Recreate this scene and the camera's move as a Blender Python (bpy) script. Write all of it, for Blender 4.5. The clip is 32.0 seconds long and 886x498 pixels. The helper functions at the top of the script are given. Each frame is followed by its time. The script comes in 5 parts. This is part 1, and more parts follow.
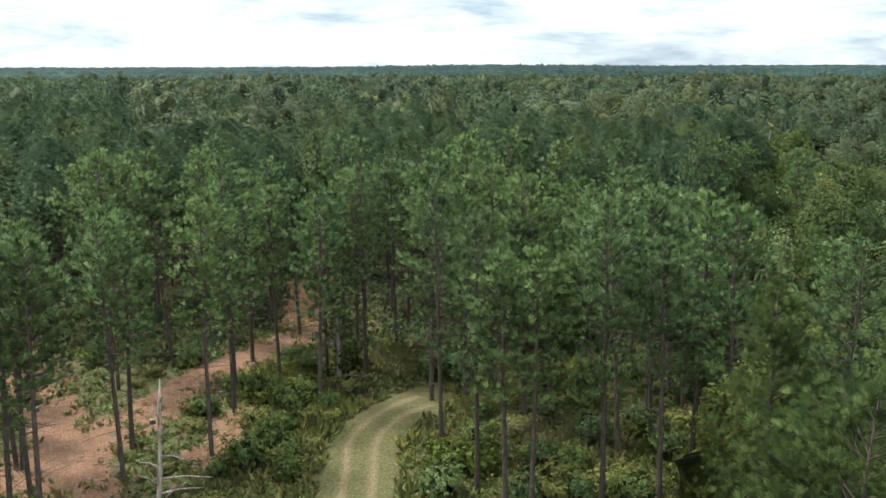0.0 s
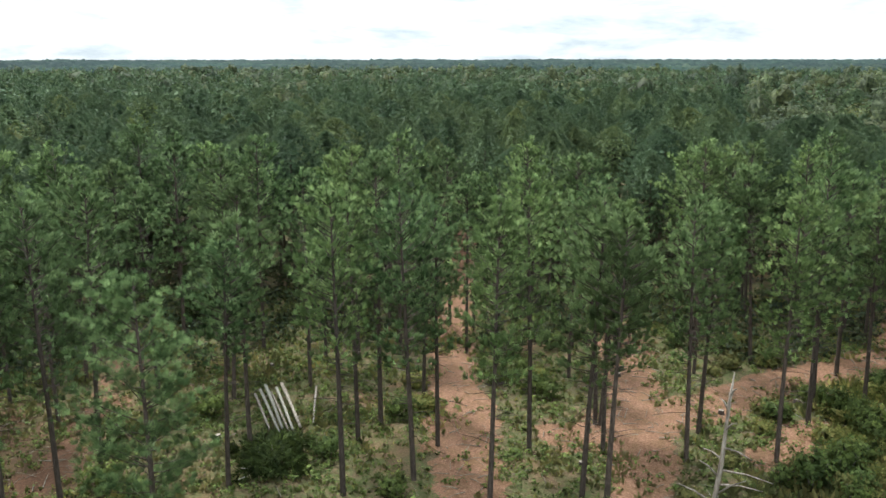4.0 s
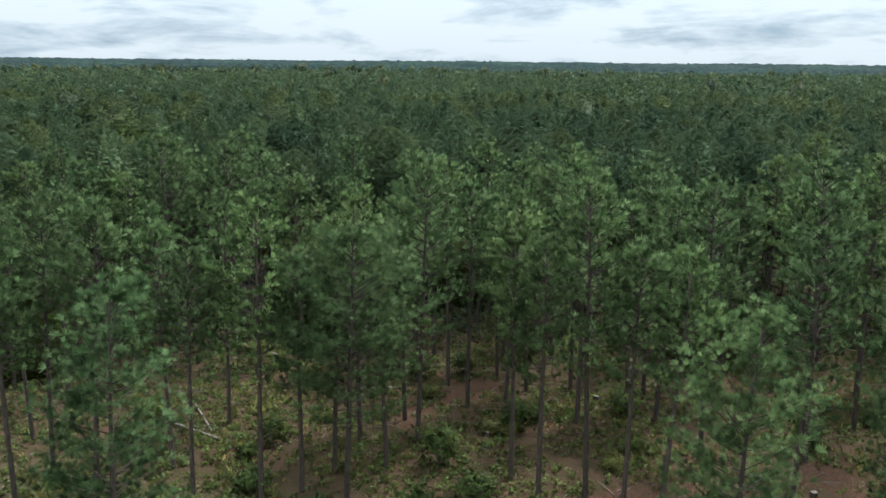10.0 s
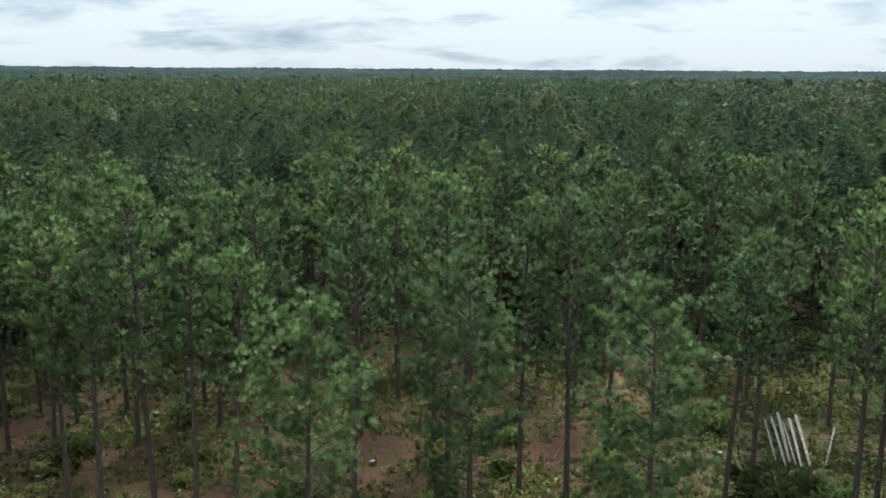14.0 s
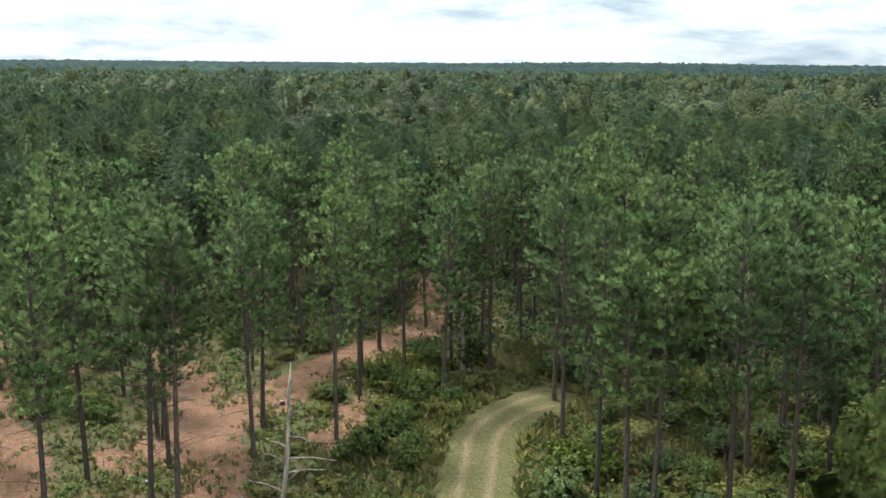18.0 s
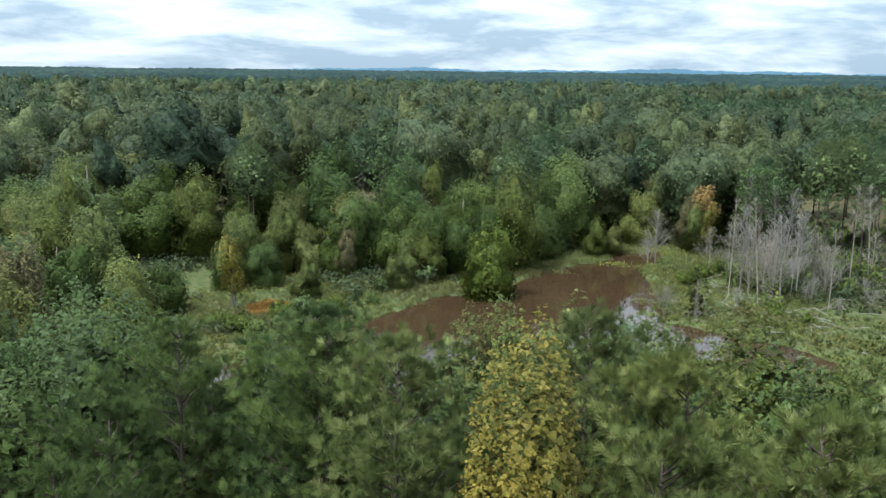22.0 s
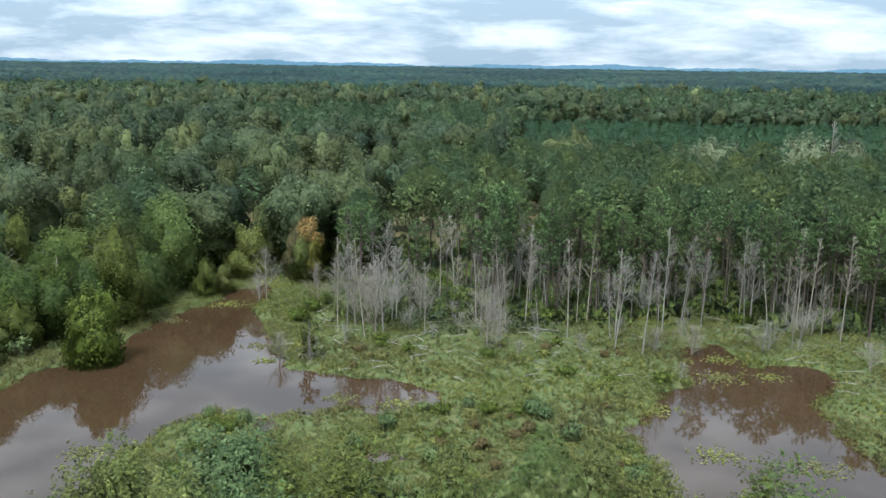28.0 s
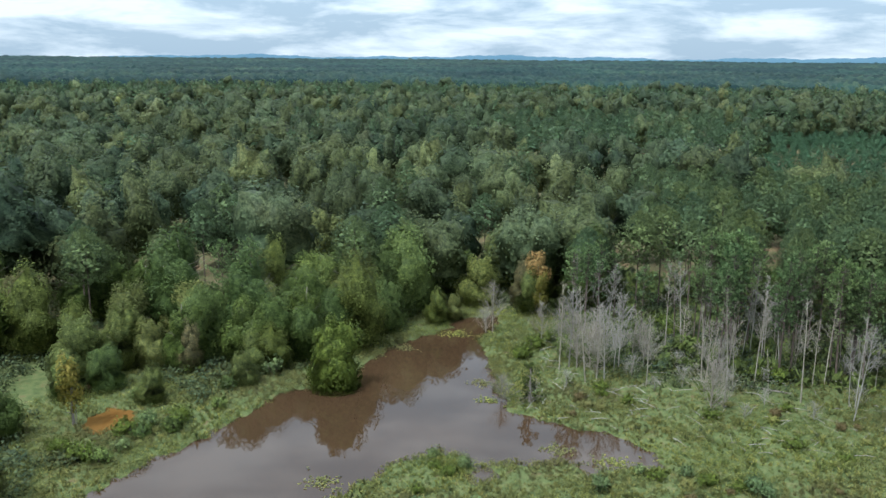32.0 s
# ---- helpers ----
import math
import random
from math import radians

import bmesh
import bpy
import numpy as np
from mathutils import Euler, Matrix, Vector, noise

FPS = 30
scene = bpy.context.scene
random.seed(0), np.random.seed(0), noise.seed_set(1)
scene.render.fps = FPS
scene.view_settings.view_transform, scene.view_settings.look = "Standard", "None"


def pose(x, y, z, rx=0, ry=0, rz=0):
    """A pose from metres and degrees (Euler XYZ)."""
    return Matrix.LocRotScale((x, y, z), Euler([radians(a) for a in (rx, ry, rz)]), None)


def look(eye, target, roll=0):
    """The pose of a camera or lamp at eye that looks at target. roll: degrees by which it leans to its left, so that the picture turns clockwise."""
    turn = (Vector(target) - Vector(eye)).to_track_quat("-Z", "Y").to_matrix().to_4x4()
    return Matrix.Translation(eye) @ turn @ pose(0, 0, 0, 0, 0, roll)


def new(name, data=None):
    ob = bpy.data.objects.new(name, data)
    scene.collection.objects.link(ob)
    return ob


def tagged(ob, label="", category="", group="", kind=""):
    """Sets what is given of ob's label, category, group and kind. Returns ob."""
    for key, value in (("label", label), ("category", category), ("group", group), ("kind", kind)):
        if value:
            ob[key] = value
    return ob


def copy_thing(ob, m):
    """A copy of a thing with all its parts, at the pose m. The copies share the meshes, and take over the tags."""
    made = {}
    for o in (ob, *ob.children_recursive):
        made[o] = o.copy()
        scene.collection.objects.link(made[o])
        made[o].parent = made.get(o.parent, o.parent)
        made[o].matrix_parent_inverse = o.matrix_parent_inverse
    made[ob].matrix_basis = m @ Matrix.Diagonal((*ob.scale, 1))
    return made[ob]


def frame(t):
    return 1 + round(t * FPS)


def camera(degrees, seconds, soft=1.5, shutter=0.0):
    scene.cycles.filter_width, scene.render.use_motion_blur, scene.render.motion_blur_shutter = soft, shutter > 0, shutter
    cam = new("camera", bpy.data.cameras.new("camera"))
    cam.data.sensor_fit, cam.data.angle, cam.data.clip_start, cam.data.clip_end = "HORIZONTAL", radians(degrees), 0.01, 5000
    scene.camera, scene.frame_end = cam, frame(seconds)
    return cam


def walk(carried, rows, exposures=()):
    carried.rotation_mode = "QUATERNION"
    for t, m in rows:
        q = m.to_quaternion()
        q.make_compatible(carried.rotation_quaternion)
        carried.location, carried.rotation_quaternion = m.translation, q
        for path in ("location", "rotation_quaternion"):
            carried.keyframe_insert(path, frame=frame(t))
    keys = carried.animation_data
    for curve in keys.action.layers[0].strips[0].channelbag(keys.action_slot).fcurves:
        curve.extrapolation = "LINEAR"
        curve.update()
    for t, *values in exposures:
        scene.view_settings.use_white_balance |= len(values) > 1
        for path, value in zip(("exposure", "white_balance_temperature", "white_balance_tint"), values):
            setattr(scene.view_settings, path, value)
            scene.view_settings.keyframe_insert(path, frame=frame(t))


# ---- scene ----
cam = camera(54.1, 32.0)


def heading(x, y, z, yaw, pitch, roll):
    """A camera pose: yaw to the left of +y, pitch up, roll leaning left."""
    a, p = radians(yaw), radians(pitch)
    ahead = Vector((-math.sin(a) * math.cos(p), math.cos(a) * math.cos(p), math.sin(p)))
    return look((x, y, z), Vector((x, y, z)) + ahead, roll)


PATH = [
    (0, heading(0.00, 0.00, 24.00, 0.41, -11.89, -0.18)),
    (0.5, heading(0.00, 0.00, 24.00, 0.15, -11.95, -0.18)),
    (1, heading(0.00, 0.00, 24.00, 0.09, -11.98, -0.29)),
    (1.5, heading(0.00, 0.00, 24.00, 4.04, -11.99, -0.22)),
    (2, heading(0.00, 0.00, 24.00, 11.42, -12.04, -0.26)),
    (2.5, heading(0.00, 0.00, 24.00, 18.52, -12.09, -0.13)),
    (3, heading(0.00, 0.00, 24.00, 25.44, -12.14, -0.04)),
    (3.5, heading(0.00, 0.00, 24.00, 32.33, -12.23, -0.04)),
    (4, heading(0.00, 0.00, 24.00, 38.99, -12.31, -0.07)),
    (4.5, heading(0.00, 0.00, 24.00, 45.59, -12.34, -0.11)),
    (6.5, heading(0.00, 0.00, 24.00, 71.07, -12.26, -0.25)),
    (7, heading(0.00, 0.00, 24.00, 77.67, -12.25, -0.16)),
    (7.5, heading(0.00, 0.00, 24.00, 83.66, -12.23, -0.21)),
    (8, heading(0.00, 0.00, 24.00, 88.89, -12.19, -0.21)),
    (8.5, heading(0.00, 0.00, 24.00, 93.24, -12.16, -0.17)),
    (9, heading(0.00, 0.00, 24.00, 96.36, -12.20, -0.15)),
    (9.4, heading(0.00, 0.00, 24.00, 103.10, -12.17, 0.45)),
    (9.5, heading(0.00, 0.00, 24.00, 103.35, -12.17, 0.51)),
    (10, heading(0.00, 0.00, 24.00, 103.56, -12.20, 0.51)),
    (10.5, heading(0.00, 0.00, 24.00, 103.78, -12.17, 0.49)),
    (11, heading(0.00, 0.00, 24.00, 104.00, -12.12, 0.45)),
    (11.5, heading(0.00, 0.00, 24.00, 104.23, -12.10, 0.41)),
    (12, heading(0.00, 0.00, 24.00, 104.45, -12.07, 0.43)),
    (12.5, heading(0.00, 0.00, 24.00, 100.45, -12.00, 0.43)),
    (13, heading(0.00, 0.00, 24.00, 92.85, -11.87, 0.41)),
    (13.5, heading(0.00, 0.00, 24.00, 83.63, -11.79, 0.46)),
    (14, heading(0.00, 0.00, 24.00, 73.57, -11.71, 0.39)),
    (14.5, heading(0.00, 0.00, 24.00, 61.92, -11.65, 0.34)),
    (15, heading(0.00, 0.00, 24.00, 49.75, -11.65, 0.22)),
    (15.5, heading(0.00, 0.00, 24.00, 37.57, -11.66, -0.13)),
    (17.5, heading(0.00, 0.00, 24.00, 16.95, -12.16, 0.35)),
    (18, heading(0.00, 0.00, 24.00, 9.04, -12.11, 0.41)),
    (18.5, heading(0.00, 0.00, 24.00, 1.04, -12.03, 0.38)),
    (19, heading(0.00, 0.00, 24.00, -7.25, -11.97, 0.40)),
    (19.5, heading(0.00, 0.00, 24.00, -16.28, -11.92, 0.44)),
    (20, heading(0.00, 0.00, 24.00, -25.23, -11.90, 0.64)),
    (20.5, heading(0.00, 0.00, 24.00, -34.22, -11.86, 0.53)),
    (21, heading(0.00, 0.00, 24.00, -43.42, -11.79, 0.71)),
    (21.5, heading(0.00, 0.00, 24.00, -52.73, -11.72, 0.72)),
    (22, heading(0.00, 0.00, 24.00, -61.21, -11.61, 0.60)),
    (22.5, heading(0.00, 0.00, 24.00, -69.75, -11.53, 0.65)),
    (23, heading(0.00, 0.00, 24.00, -78.27, -11.50, 0.71)),
    (23.5, heading(0.19, 0.10, 24.21, -78.87, -11.68, 0.71)),
    (24, heading(0.28, 0.11, 24.70, -79.08, -11.81, 0.75)),
    (24.5, heading(0.34, 0.21, 25.39, -79.62, -11.85, 0.83)),
    (25, heading(0.40, 0.15, 26.21, -81.04, -11.90, 0.85)),
    (25.5, heading(0.42, 0.18, 26.99, -82.63, -11.96, 0.84)),
    (26, heading(0.39, 0.07, 27.76, -83.22, -11.99, 0.87)),
    (26.5, heading(0.52, -0.01, 28.47, -87.31, -11.92, 0.80)),
    (28.5, heading(0.03, -0.30, 31.52, -86.48, -12.04, 0.85)),
    (29, heading(0.04, -0.31, 32.35, -85.42, -12.20, 0.82)),
    (29.5, heading(0.12, -0.38, 33.20, -84.82, -12.32, 0.72)),
    (30, heading(0.05, -0.36, 34.03, -82.46, -12.46, 0.70)),
    (30.5, heading(-0.06, -0.47, 34.84, -79.64, -12.51, 0.59)),
    (31, heading(-0.19, -0.54, 35.66, -76.59, -12.54, 0.47)),
    (31.5, heading(-0.28, -0.77, 36.44, -73.97, -12.56, 0.38)),
    (32, heading(-0.34, -0.77, 37.08, -71.47, -12.53, 0.43)),
]
walk(cam, PATH, [(0, 0.16, 6350, 10), (4.5, 0.16, 6300, 10), (7.5, -0.2, 6100, 9), (9.0, -0.22, 5950, 9), (12.5, -0.24, 5950, 9), (14.0, -0.25, 6050, 9), (15.5, 0.05, 6250, 10), (18.5, 0.14, 6300, 10),
                 (20, 0.08, 6050, 9), (23, 0.1, 5850, 9), (32, 0.03, 5800, 9)])

# ---- world, sun ----
world = bpy.data.worlds.new("world")
scene.world = world
world.use_nodes = True
wn, wl = world.node_tree.nodes, world.node_tree.links
wn.clear()
w_out = wn.new("ShaderNodeOutputWorld")
w_bg = wn.new("ShaderNodeBackground")
w_sky = wn.new("ShaderNodeTexSky")
w_sky.sky_type = "NISHITA"
w_sky.sun_disc = False
SUN_ELEVATION, SUN_YAW = radians(60), radians(62)
w_sky.sun_elevation = SUN_ELEVATION
w_sky.sun_rotation = -SUN_YAW
w_dim = wn.new("ShaderNodeVectorMath")
w_dim.operation = "SCALE"
w_dim.inputs["Scale"].default_value = 0.10
w_co = wn.new("ShaderNodeTexCoord")
w_map = wn.new("ShaderNodeMapping")
w_map.inputs["Scale"].default_value = (6.5, 6.5, 33.0)
w_noise = wn.new("ShaderNodeTexNoise")
w_noise.inputs["Scale"].default_value = 1.0
w_noise.inputs["Detail"].default_value = 9.0
w_noise.inputs["Roughness"].default_value = 0.58
w_noise.inputs["Distortion"].default_value = 0.25
w_ramp = wn.new("ShaderNodeValToRGB")
w_ramp.color_ramp.elements[0].position = 0.36
w_ramp.color_ramp.elements[0].color = (0.52, 0.66, 0.76, 1)
w_ramp.color_ramp.elements[1].position = 0.56
w_ramp.color_ramp.elements[1].color = (1.07, 1.16, 1.18, 1)
w_glow = wn.new("ShaderNodeVectorMath")
w_glow.operation = "DOT_PRODUCT"
w_glow.inputs[1].default_value = (-0.92, 0.39, 0.2)
w_bias = wn.new("ShaderNodeMath")
w_bias.operation = "MULTIPLY_ADD"
w_bias.inputs[1].default_value = 0.075
w_mix = wn.new("ShaderNodeMix")
w_mix.data_type = "RGBA"
w_mix.inputs[0].default_value = 0.9
wl.new(w_co.outputs["Generated"], w_map.inputs["Vector"])
wl.new(w_map.outputs["Vector"], w_noise.inputs["Vector"])
wl.new(w_co.outputs["Generated"], w_glow.inputs[0])
wl.new(w_glow.outputs["Value"], w_bias.inputs[0])
wl.new(w_noise.outputs["Fac"], w_bias.inputs[2])
wl.new(w_bias.outputs[0], w_ramp.inputs["Fac"])
wl.new(w_sky.outputs["Color"], w_dim.inputs[0])
wl.new(w_dim.outputs["Vector"], w_mix.inputs[6])
wl.new(w_ramp.outputs["Color"], w_mix.inputs[7])
# an overcast sky grows brighter towards the zenith
w_sep = wn.new("ShaderNodeSeparateXYZ")
w_up = wn.new("ShaderNodeMath")
w_up.operation = "MAXIMUM"
w_up.inputs[1].default_value = 0.0
w_lift = wn.new("ShaderNodeMath")
w_lift.operation = "MULTIPLY_ADD"
w_lift.inputs[1].default_value = 1.5
w_lift.inputs[2].default_value = 0.94
w_grade = wn.new("ShaderNodeVectorMath")
w_grade.operation = "SCALE"
wl.new(w_co.outputs["Generated"], w_sep.inputs[0])
wl.new(w_sep.outputs["Z"], w_up.inputs[0])
wl.new(w_up.outputs[0], w_lift.inputs[0])
wl.new(w_mix.outputs[2], w_grade.inputs[0])
wl.new(w_lift.outputs[0], w_grade.inputs["Scale"])
wl.new(w_grade.outputs["Vector"], w_bg.inputs["Color"])
w_bg.inputs["Strength"].default_value = 1.0
wl.new(w_bg.outputs["Background"], w_out.inputs["Surface"])

sun = new("sun", bpy.data.lights.new("sun", "SUN"))
sun.data.energy = 4.4
sun.data.angle = radians(8)
sun.data.color = (0.95, 0.98, 0.94)
sun.matrix_world = look((-math.sin(SUN_YAW) * math.cos(SUN_ELEVATION), math.cos(SUN_YAW) * math.cos(SUN_ELEVATION), math.sin(SUN_ELEVATION)), (0, 0, 0))


# ---- materials ----
def material(name):
    m = bpy.data.materials.new(name)
    m.use_nodes = True
    m.node_tree.nodes.clear()
    return m, m.node_tree.nodes, m.node_tree.links


def noise_node(n, l, scale, detail=4.0, rough=0.6, object_space=False):
    co = n.new("ShaderNodeTexCoord")
    tx = n.new("ShaderNodeTexNoise")
    tx.inputs["Scale"].default_value = scale
    tx.inputs["Detail"].default_value = detail
    tx.inputs["Roughness"].default_value = rough
    if object_space:
        l.new(co.outputs["Object"], tx.inputs["Vector"])
    else:
        geo = n.new("ShaderNodeNewGeometry")
        l.new(geo.outputs["Position"], tx.inputs["Vector"])
    return tx.outputs["Fac"]


def ramp(n, l, fac, stops):
    r = n.new("ShaderNodeValToRGB")
    e = r.color_ramp.elements
    while len(e) < len(stops):
        e.new(0.5)
    for el, (p, c) in zip(e, stops):
        el.position, el.color = p, (*c, 1)
    l.new(fac, r.inputs["Fac"])
    return r.outputs["Color"]


def mix(n, l, fac, a, b, how="MIX"):
    m = n.new("ShaderNodeMix")
    m.data_type, m.blend_type = "RGBA", how
    for socket, v in ((m.inputs[0], fac), (m.inputs[6], a), (m.inputs[7], b)):
        if isinstance(v, (int, float)):
            socket.default_value = v
        elif isinstance(v, tuple):
            socket.default_value = (*v, 1)
        else:
            l.new(v, socket)
    return m.outputs[2]


def foliage(name, dark, mid, light, through_light=0.35, tree_shift=0.0, shift_to=(0.1, 0.1, 0.03), patch=0.0, tints=None, mottle=0.0, gloss=0.1):
    """Leaves or needles: colour varies leaf by leaf and tree by tree, light shines through."""
    m, n, l = material(name)
    geo = n.new("ShaderNodeNewGeometry")
    col = ramp(n, l, geo.outputs["Random Per Island"], [(0.0, dark), (0.5, mid), (1.0, light)])
    if tree_shift:
        info = n.new("ShaderNodeObjectInfo")
        k = n.new("ShaderNodeMath")
        k.operation = "MULTIPLY"
        k.inputs[1].default_value = tree_shift
        l.new(info.outputs["Random"], k.inputs[0])
        col = mix(n, l, k.outputs[0], col, shift_to)
        spin = n.new("ShaderNodeMath")
        spin.operation = "FRACT"
        wide = n.new("ShaderNodeMath")
        wide.operation = "MULTIPLY"
        wide.inputs[1].default_value = 7.31
        l.new(info.outputs["Random"], wide.inputs[0])
        l.new(wide.outputs[0], spin.inputs[0])
        col = mix(n, l, 1.0, col, ramp(n, l, spin.outputs[0], [(0.0, (0.82, 0.85, 0.87)), (0.35, (0.95, 0.96, 0.97)), (0.7, (1.08, 1.07, 1.04)), (1.0, (1.26, 1.21, 1.1))]), "MULTIPLY")
    if tints:
        tint = n.new("ShaderNodeAttribute")
        tint.attribute_name = "tint"
        col = mix(n, l, 1.0, col, ramp(n, l, tint.outputs["Fac"], tints), "MULTIPLY")
    if patch:
        big = noise_node(n, l, 0.055, 3.0)
        f = ramp(n, l, big, [(0.42, (0, 0, 0)), (0.62, (patch, patch, patch))])
        col = mix(n, l, f, col, shift_to)
    d = n.new("ShaderNodeBsdfPrincipled")
    d.inputs["Roughness"].default_value = 0.55
    d.inputs["Specular IOR Level"].default_value = gloss
    t = n.new("ShaderNodeBsdfTranslucent")
    # leaves are lit by the way their clump faces
    face = n.new("ShaderNodeAttribute")
    face.attribute_name = "facing"
    turn = n.new("ShaderNodeVectorTransform")
    turn.vector_type, turn.convert_from, turn.convert_to = "NORMAL", "OBJECT", "WORLD"
    l.new(face.outputs["Vector"], turn.inputs[0])
    l.new(turn.outputs[0], d.inputs["Normal"])
    l.new(turn.outputs[0], t.inputs["Normal"])
    if mottle:
        # coarse noise mottles the colour, darker and lighter in clumps
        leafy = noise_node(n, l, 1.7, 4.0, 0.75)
        col = mix(n, l, 1.0, col, ramp(n, l, leafy, [(0.36, (1 - 0.60 * mottle, 1 - 0.54 * mottle, 1 - 0.54 * mottle)), (0.5, (1.0, 1.0, 1.0)), (0.64, (1 + 0.75 * mottle, 1 + 0.65 * mottle, 1 + 0.5 * mottle))]), "MULTIPLY")
    s = n.new("ShaderNodeMixShader")
    s.inputs[0].default_value = through_light
    o = n.new("ShaderNodeOutputMaterial")
    l.new(col, d.inputs["Base Color"])
    l.new(col, t.inputs["Color"])
    l.new(d.outputs[0], s.inputs[1])
    l.new(t.outputs[0], s.inputs[2])
    l.new(s.outputs[0], o.inputs["Surface"])
    return m


def solid(name, stops, scale=6.0, rough=0.9, bump=0.3, object_space=True, stretch=None):
    """A rough surface: a noise ramp with a fine bump."""
    m, n, l = material(name)
    fac = noise_node(n, l, scale, 6.0, 0.65, object_space)
    if stretch:
        tx = fac.node
        mp = n.new("ShaderNodeMapping")
        mp.inputs["Scale"].default_value = stretch
        src = tx.inputs["Vector"].links[0].from_socket
        l.new(src, mp.inputs["Vector"])
        l.new(mp.outputs["Vector"], tx.inputs["Vector"])
    col = ramp(n, l, fac, stops)
    info = n.new("ShaderNodeObjectInfo")
    v = ramp(n, l, info.outputs["Random"], [(0.0, (0.8, 0.8, 0.8)), (1.0, (1.15, 1.12, 1.1))])
    col = mix(n, l, 1.0, col, v, "MULTIPLY")
    d = n.new("ShaderNodeBsdfPrincipled")
    d.inputs["Roughness"].default_value = rough
    d.inputs["Specular IOR Level"].default_value = 0.25
    b = n.new("ShaderNodeBump")
    b.inputs["Strength"].default_value = bump
    b.inputs["Distance"].default_value = 0.05
    o = n.new("ShaderNodeOutputMaterial")
    l.new(fac, b.inputs["Height"])
    l.new(b.outputs[0], d.inputs["Normal"])
    l.new(col, d.inputs["Base Color"])
    l.new(d.outputs[0], o.inputs["Surface"])
    return m


NEEDLES = foliage("pine_needles", (0.050, 0.087, 0.032), (0.211, 0.345, 0.125), (0.591, 0.792, 0.352), 0.56, 0.45, (0.19, 0.235, 0.095))
BUSHY_NEEDLES = foliage("bushy_needles", (0.054, 0.078, 0.022), (0.213, 0.275, 0.078), (0.514, 0.551, 0.216), 0.56, 0.5, (0.200, 0.225, 0.056))
DEEP_NEEDLES = foliage("deep_needles", (0.030, 0.055, 0.017), (0.118, 0.188, 0.055), (0.304, 0.391, 0.132), 0.56, 0.5, (0.17, 0.22, 0.055))
ROUND_NEEDLES = foliage("yellowish_needles", (0.098, 0.136, 0.033), (0.246, 0.301, 0.088), (0.545, 0.595, 0.243), 0.48)
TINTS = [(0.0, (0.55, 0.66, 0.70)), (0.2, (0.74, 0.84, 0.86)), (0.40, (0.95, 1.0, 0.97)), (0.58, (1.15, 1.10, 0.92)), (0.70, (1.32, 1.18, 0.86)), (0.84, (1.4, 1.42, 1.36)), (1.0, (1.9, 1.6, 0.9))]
FAR_NEEDLES = foliage("pine_needles_woods", (0.118, 0.165, 0.077), (0.148, 0.206, 0.100), (0.194, 0.265, 0.130), 0.42, 0, (0.046, 0.071, 0.031), 0.35, TINTS, mottle=0.5, gloss=0.1)
YOUNG_NEEDLES = foliage("young_pine_needles", (0.085, 0.150, 0.075), (0.105, 0.180, 0.092), (0.130, 0.220, 0.112), 0.42, tints=TINTS, mottle=0.3)
LEAVES = foliage("broad_leaves", (0.077, 0.105, 0.032), (0.113, 0.154, 0.046), (0.162, 0.218, 0.065), 0.38, 0.5, (0.137, 0.165, 0.048), mottle=0.9)
FAR_LEAVES = foliage("broad_leaves_woods", (0.054, 0.069, 0.036), (0.068, 0.089, 0.048), (0.087, 0.114, 0.059), 0.38, 0, (0.066, 0.072, 0.025), 0.4, TINTS, mottle=1.0, gloss=0.1)
OLIVE_LEAVES = foliage("olive_leaves", (0.091, 0.106, 0.032), (0.133, 0.158, 0.046), (0.188, 0.223, 0.067), 0.38, 0.4, (0.13, 0.115, 0.04), mottle=0.9)
GLOSSY_LEAVES = foliage("glossy_leaves", (0.035, 0.057, 0.014), (0.060, 0.094, 0.024), (0.098, 0.150, 0.039), 0.36, 0.4, (0.110, 0.135, 0.040), gloss=0.22)
FAR_PALE = foliage("pale_leaves_woods", (0.078, 0.100, 0.050), (0.101, 0.127, 0.065), (0.129, 0.163, 0.083), 0.36, 0, (0.108, 0.101, 0.042), 0.5, TINTS, mottle=1.0, gloss=0.1)
LIME_LEAVES = foliage("yellow_green_leaves", (0.070, 0.083, 0.020), (0.102, 0.121, 0.029), (0.145, 0.172, 0.041), 0.42, mottle=0.9)
TAN_LEAVES = foliage("tan_leaves", (0.092, 0.082, 0.038), (0.136, 0.121, 0.056), (0.193, 0.172, 0.080), 0.4, mottle=0.9)
DARK_LEAVES = foliage("dark_leaves", (0.050, 0.066, 0.017), (0.073, 0.099, 0.023), (0.105, 0.139, 0.033), 0.36, 0.3, (0.068, 0.120, 0.048), mottle=0.9)
WILLOW_LEAVES = foliage("willow_leaves", (0.074, 0.095, 0.018), (0.108, 0.140, 0.027), (0.154, 0.199, 0.039), 0.42, mottle=0.9)
PALE_LEAVES = foliage("pale_leaves", (0.074, 0.114, 0.042), (0.116, 0.166, 0.064), (0.190, 0.250, 0.112), 0.4, 0.3, (0.182, 0.200, 0.080), mottle=0.9)
YELLOW_LEAVES = foliage("yellow_leaves", (0.130, 0.119, 0.022), (0.230, 0.185, 0.034), (0.350, 0.264, 0.064), 0.42, 0.3, (0.16, 0.18, 0.045))
ORANGE_LEAVES = foliage("orange_leaves", (0.200, 0.171, 0.060), (0.400, 0.231, 0.086), (0.560, 0.383, 0.145), 0.45)
RUST_LEAVES = foliage("rust_leaves", (0.095, 0.080, 0.032), (0.160, 0.120, 0.050), (0.225, 0.165, 0.078), 0.4)
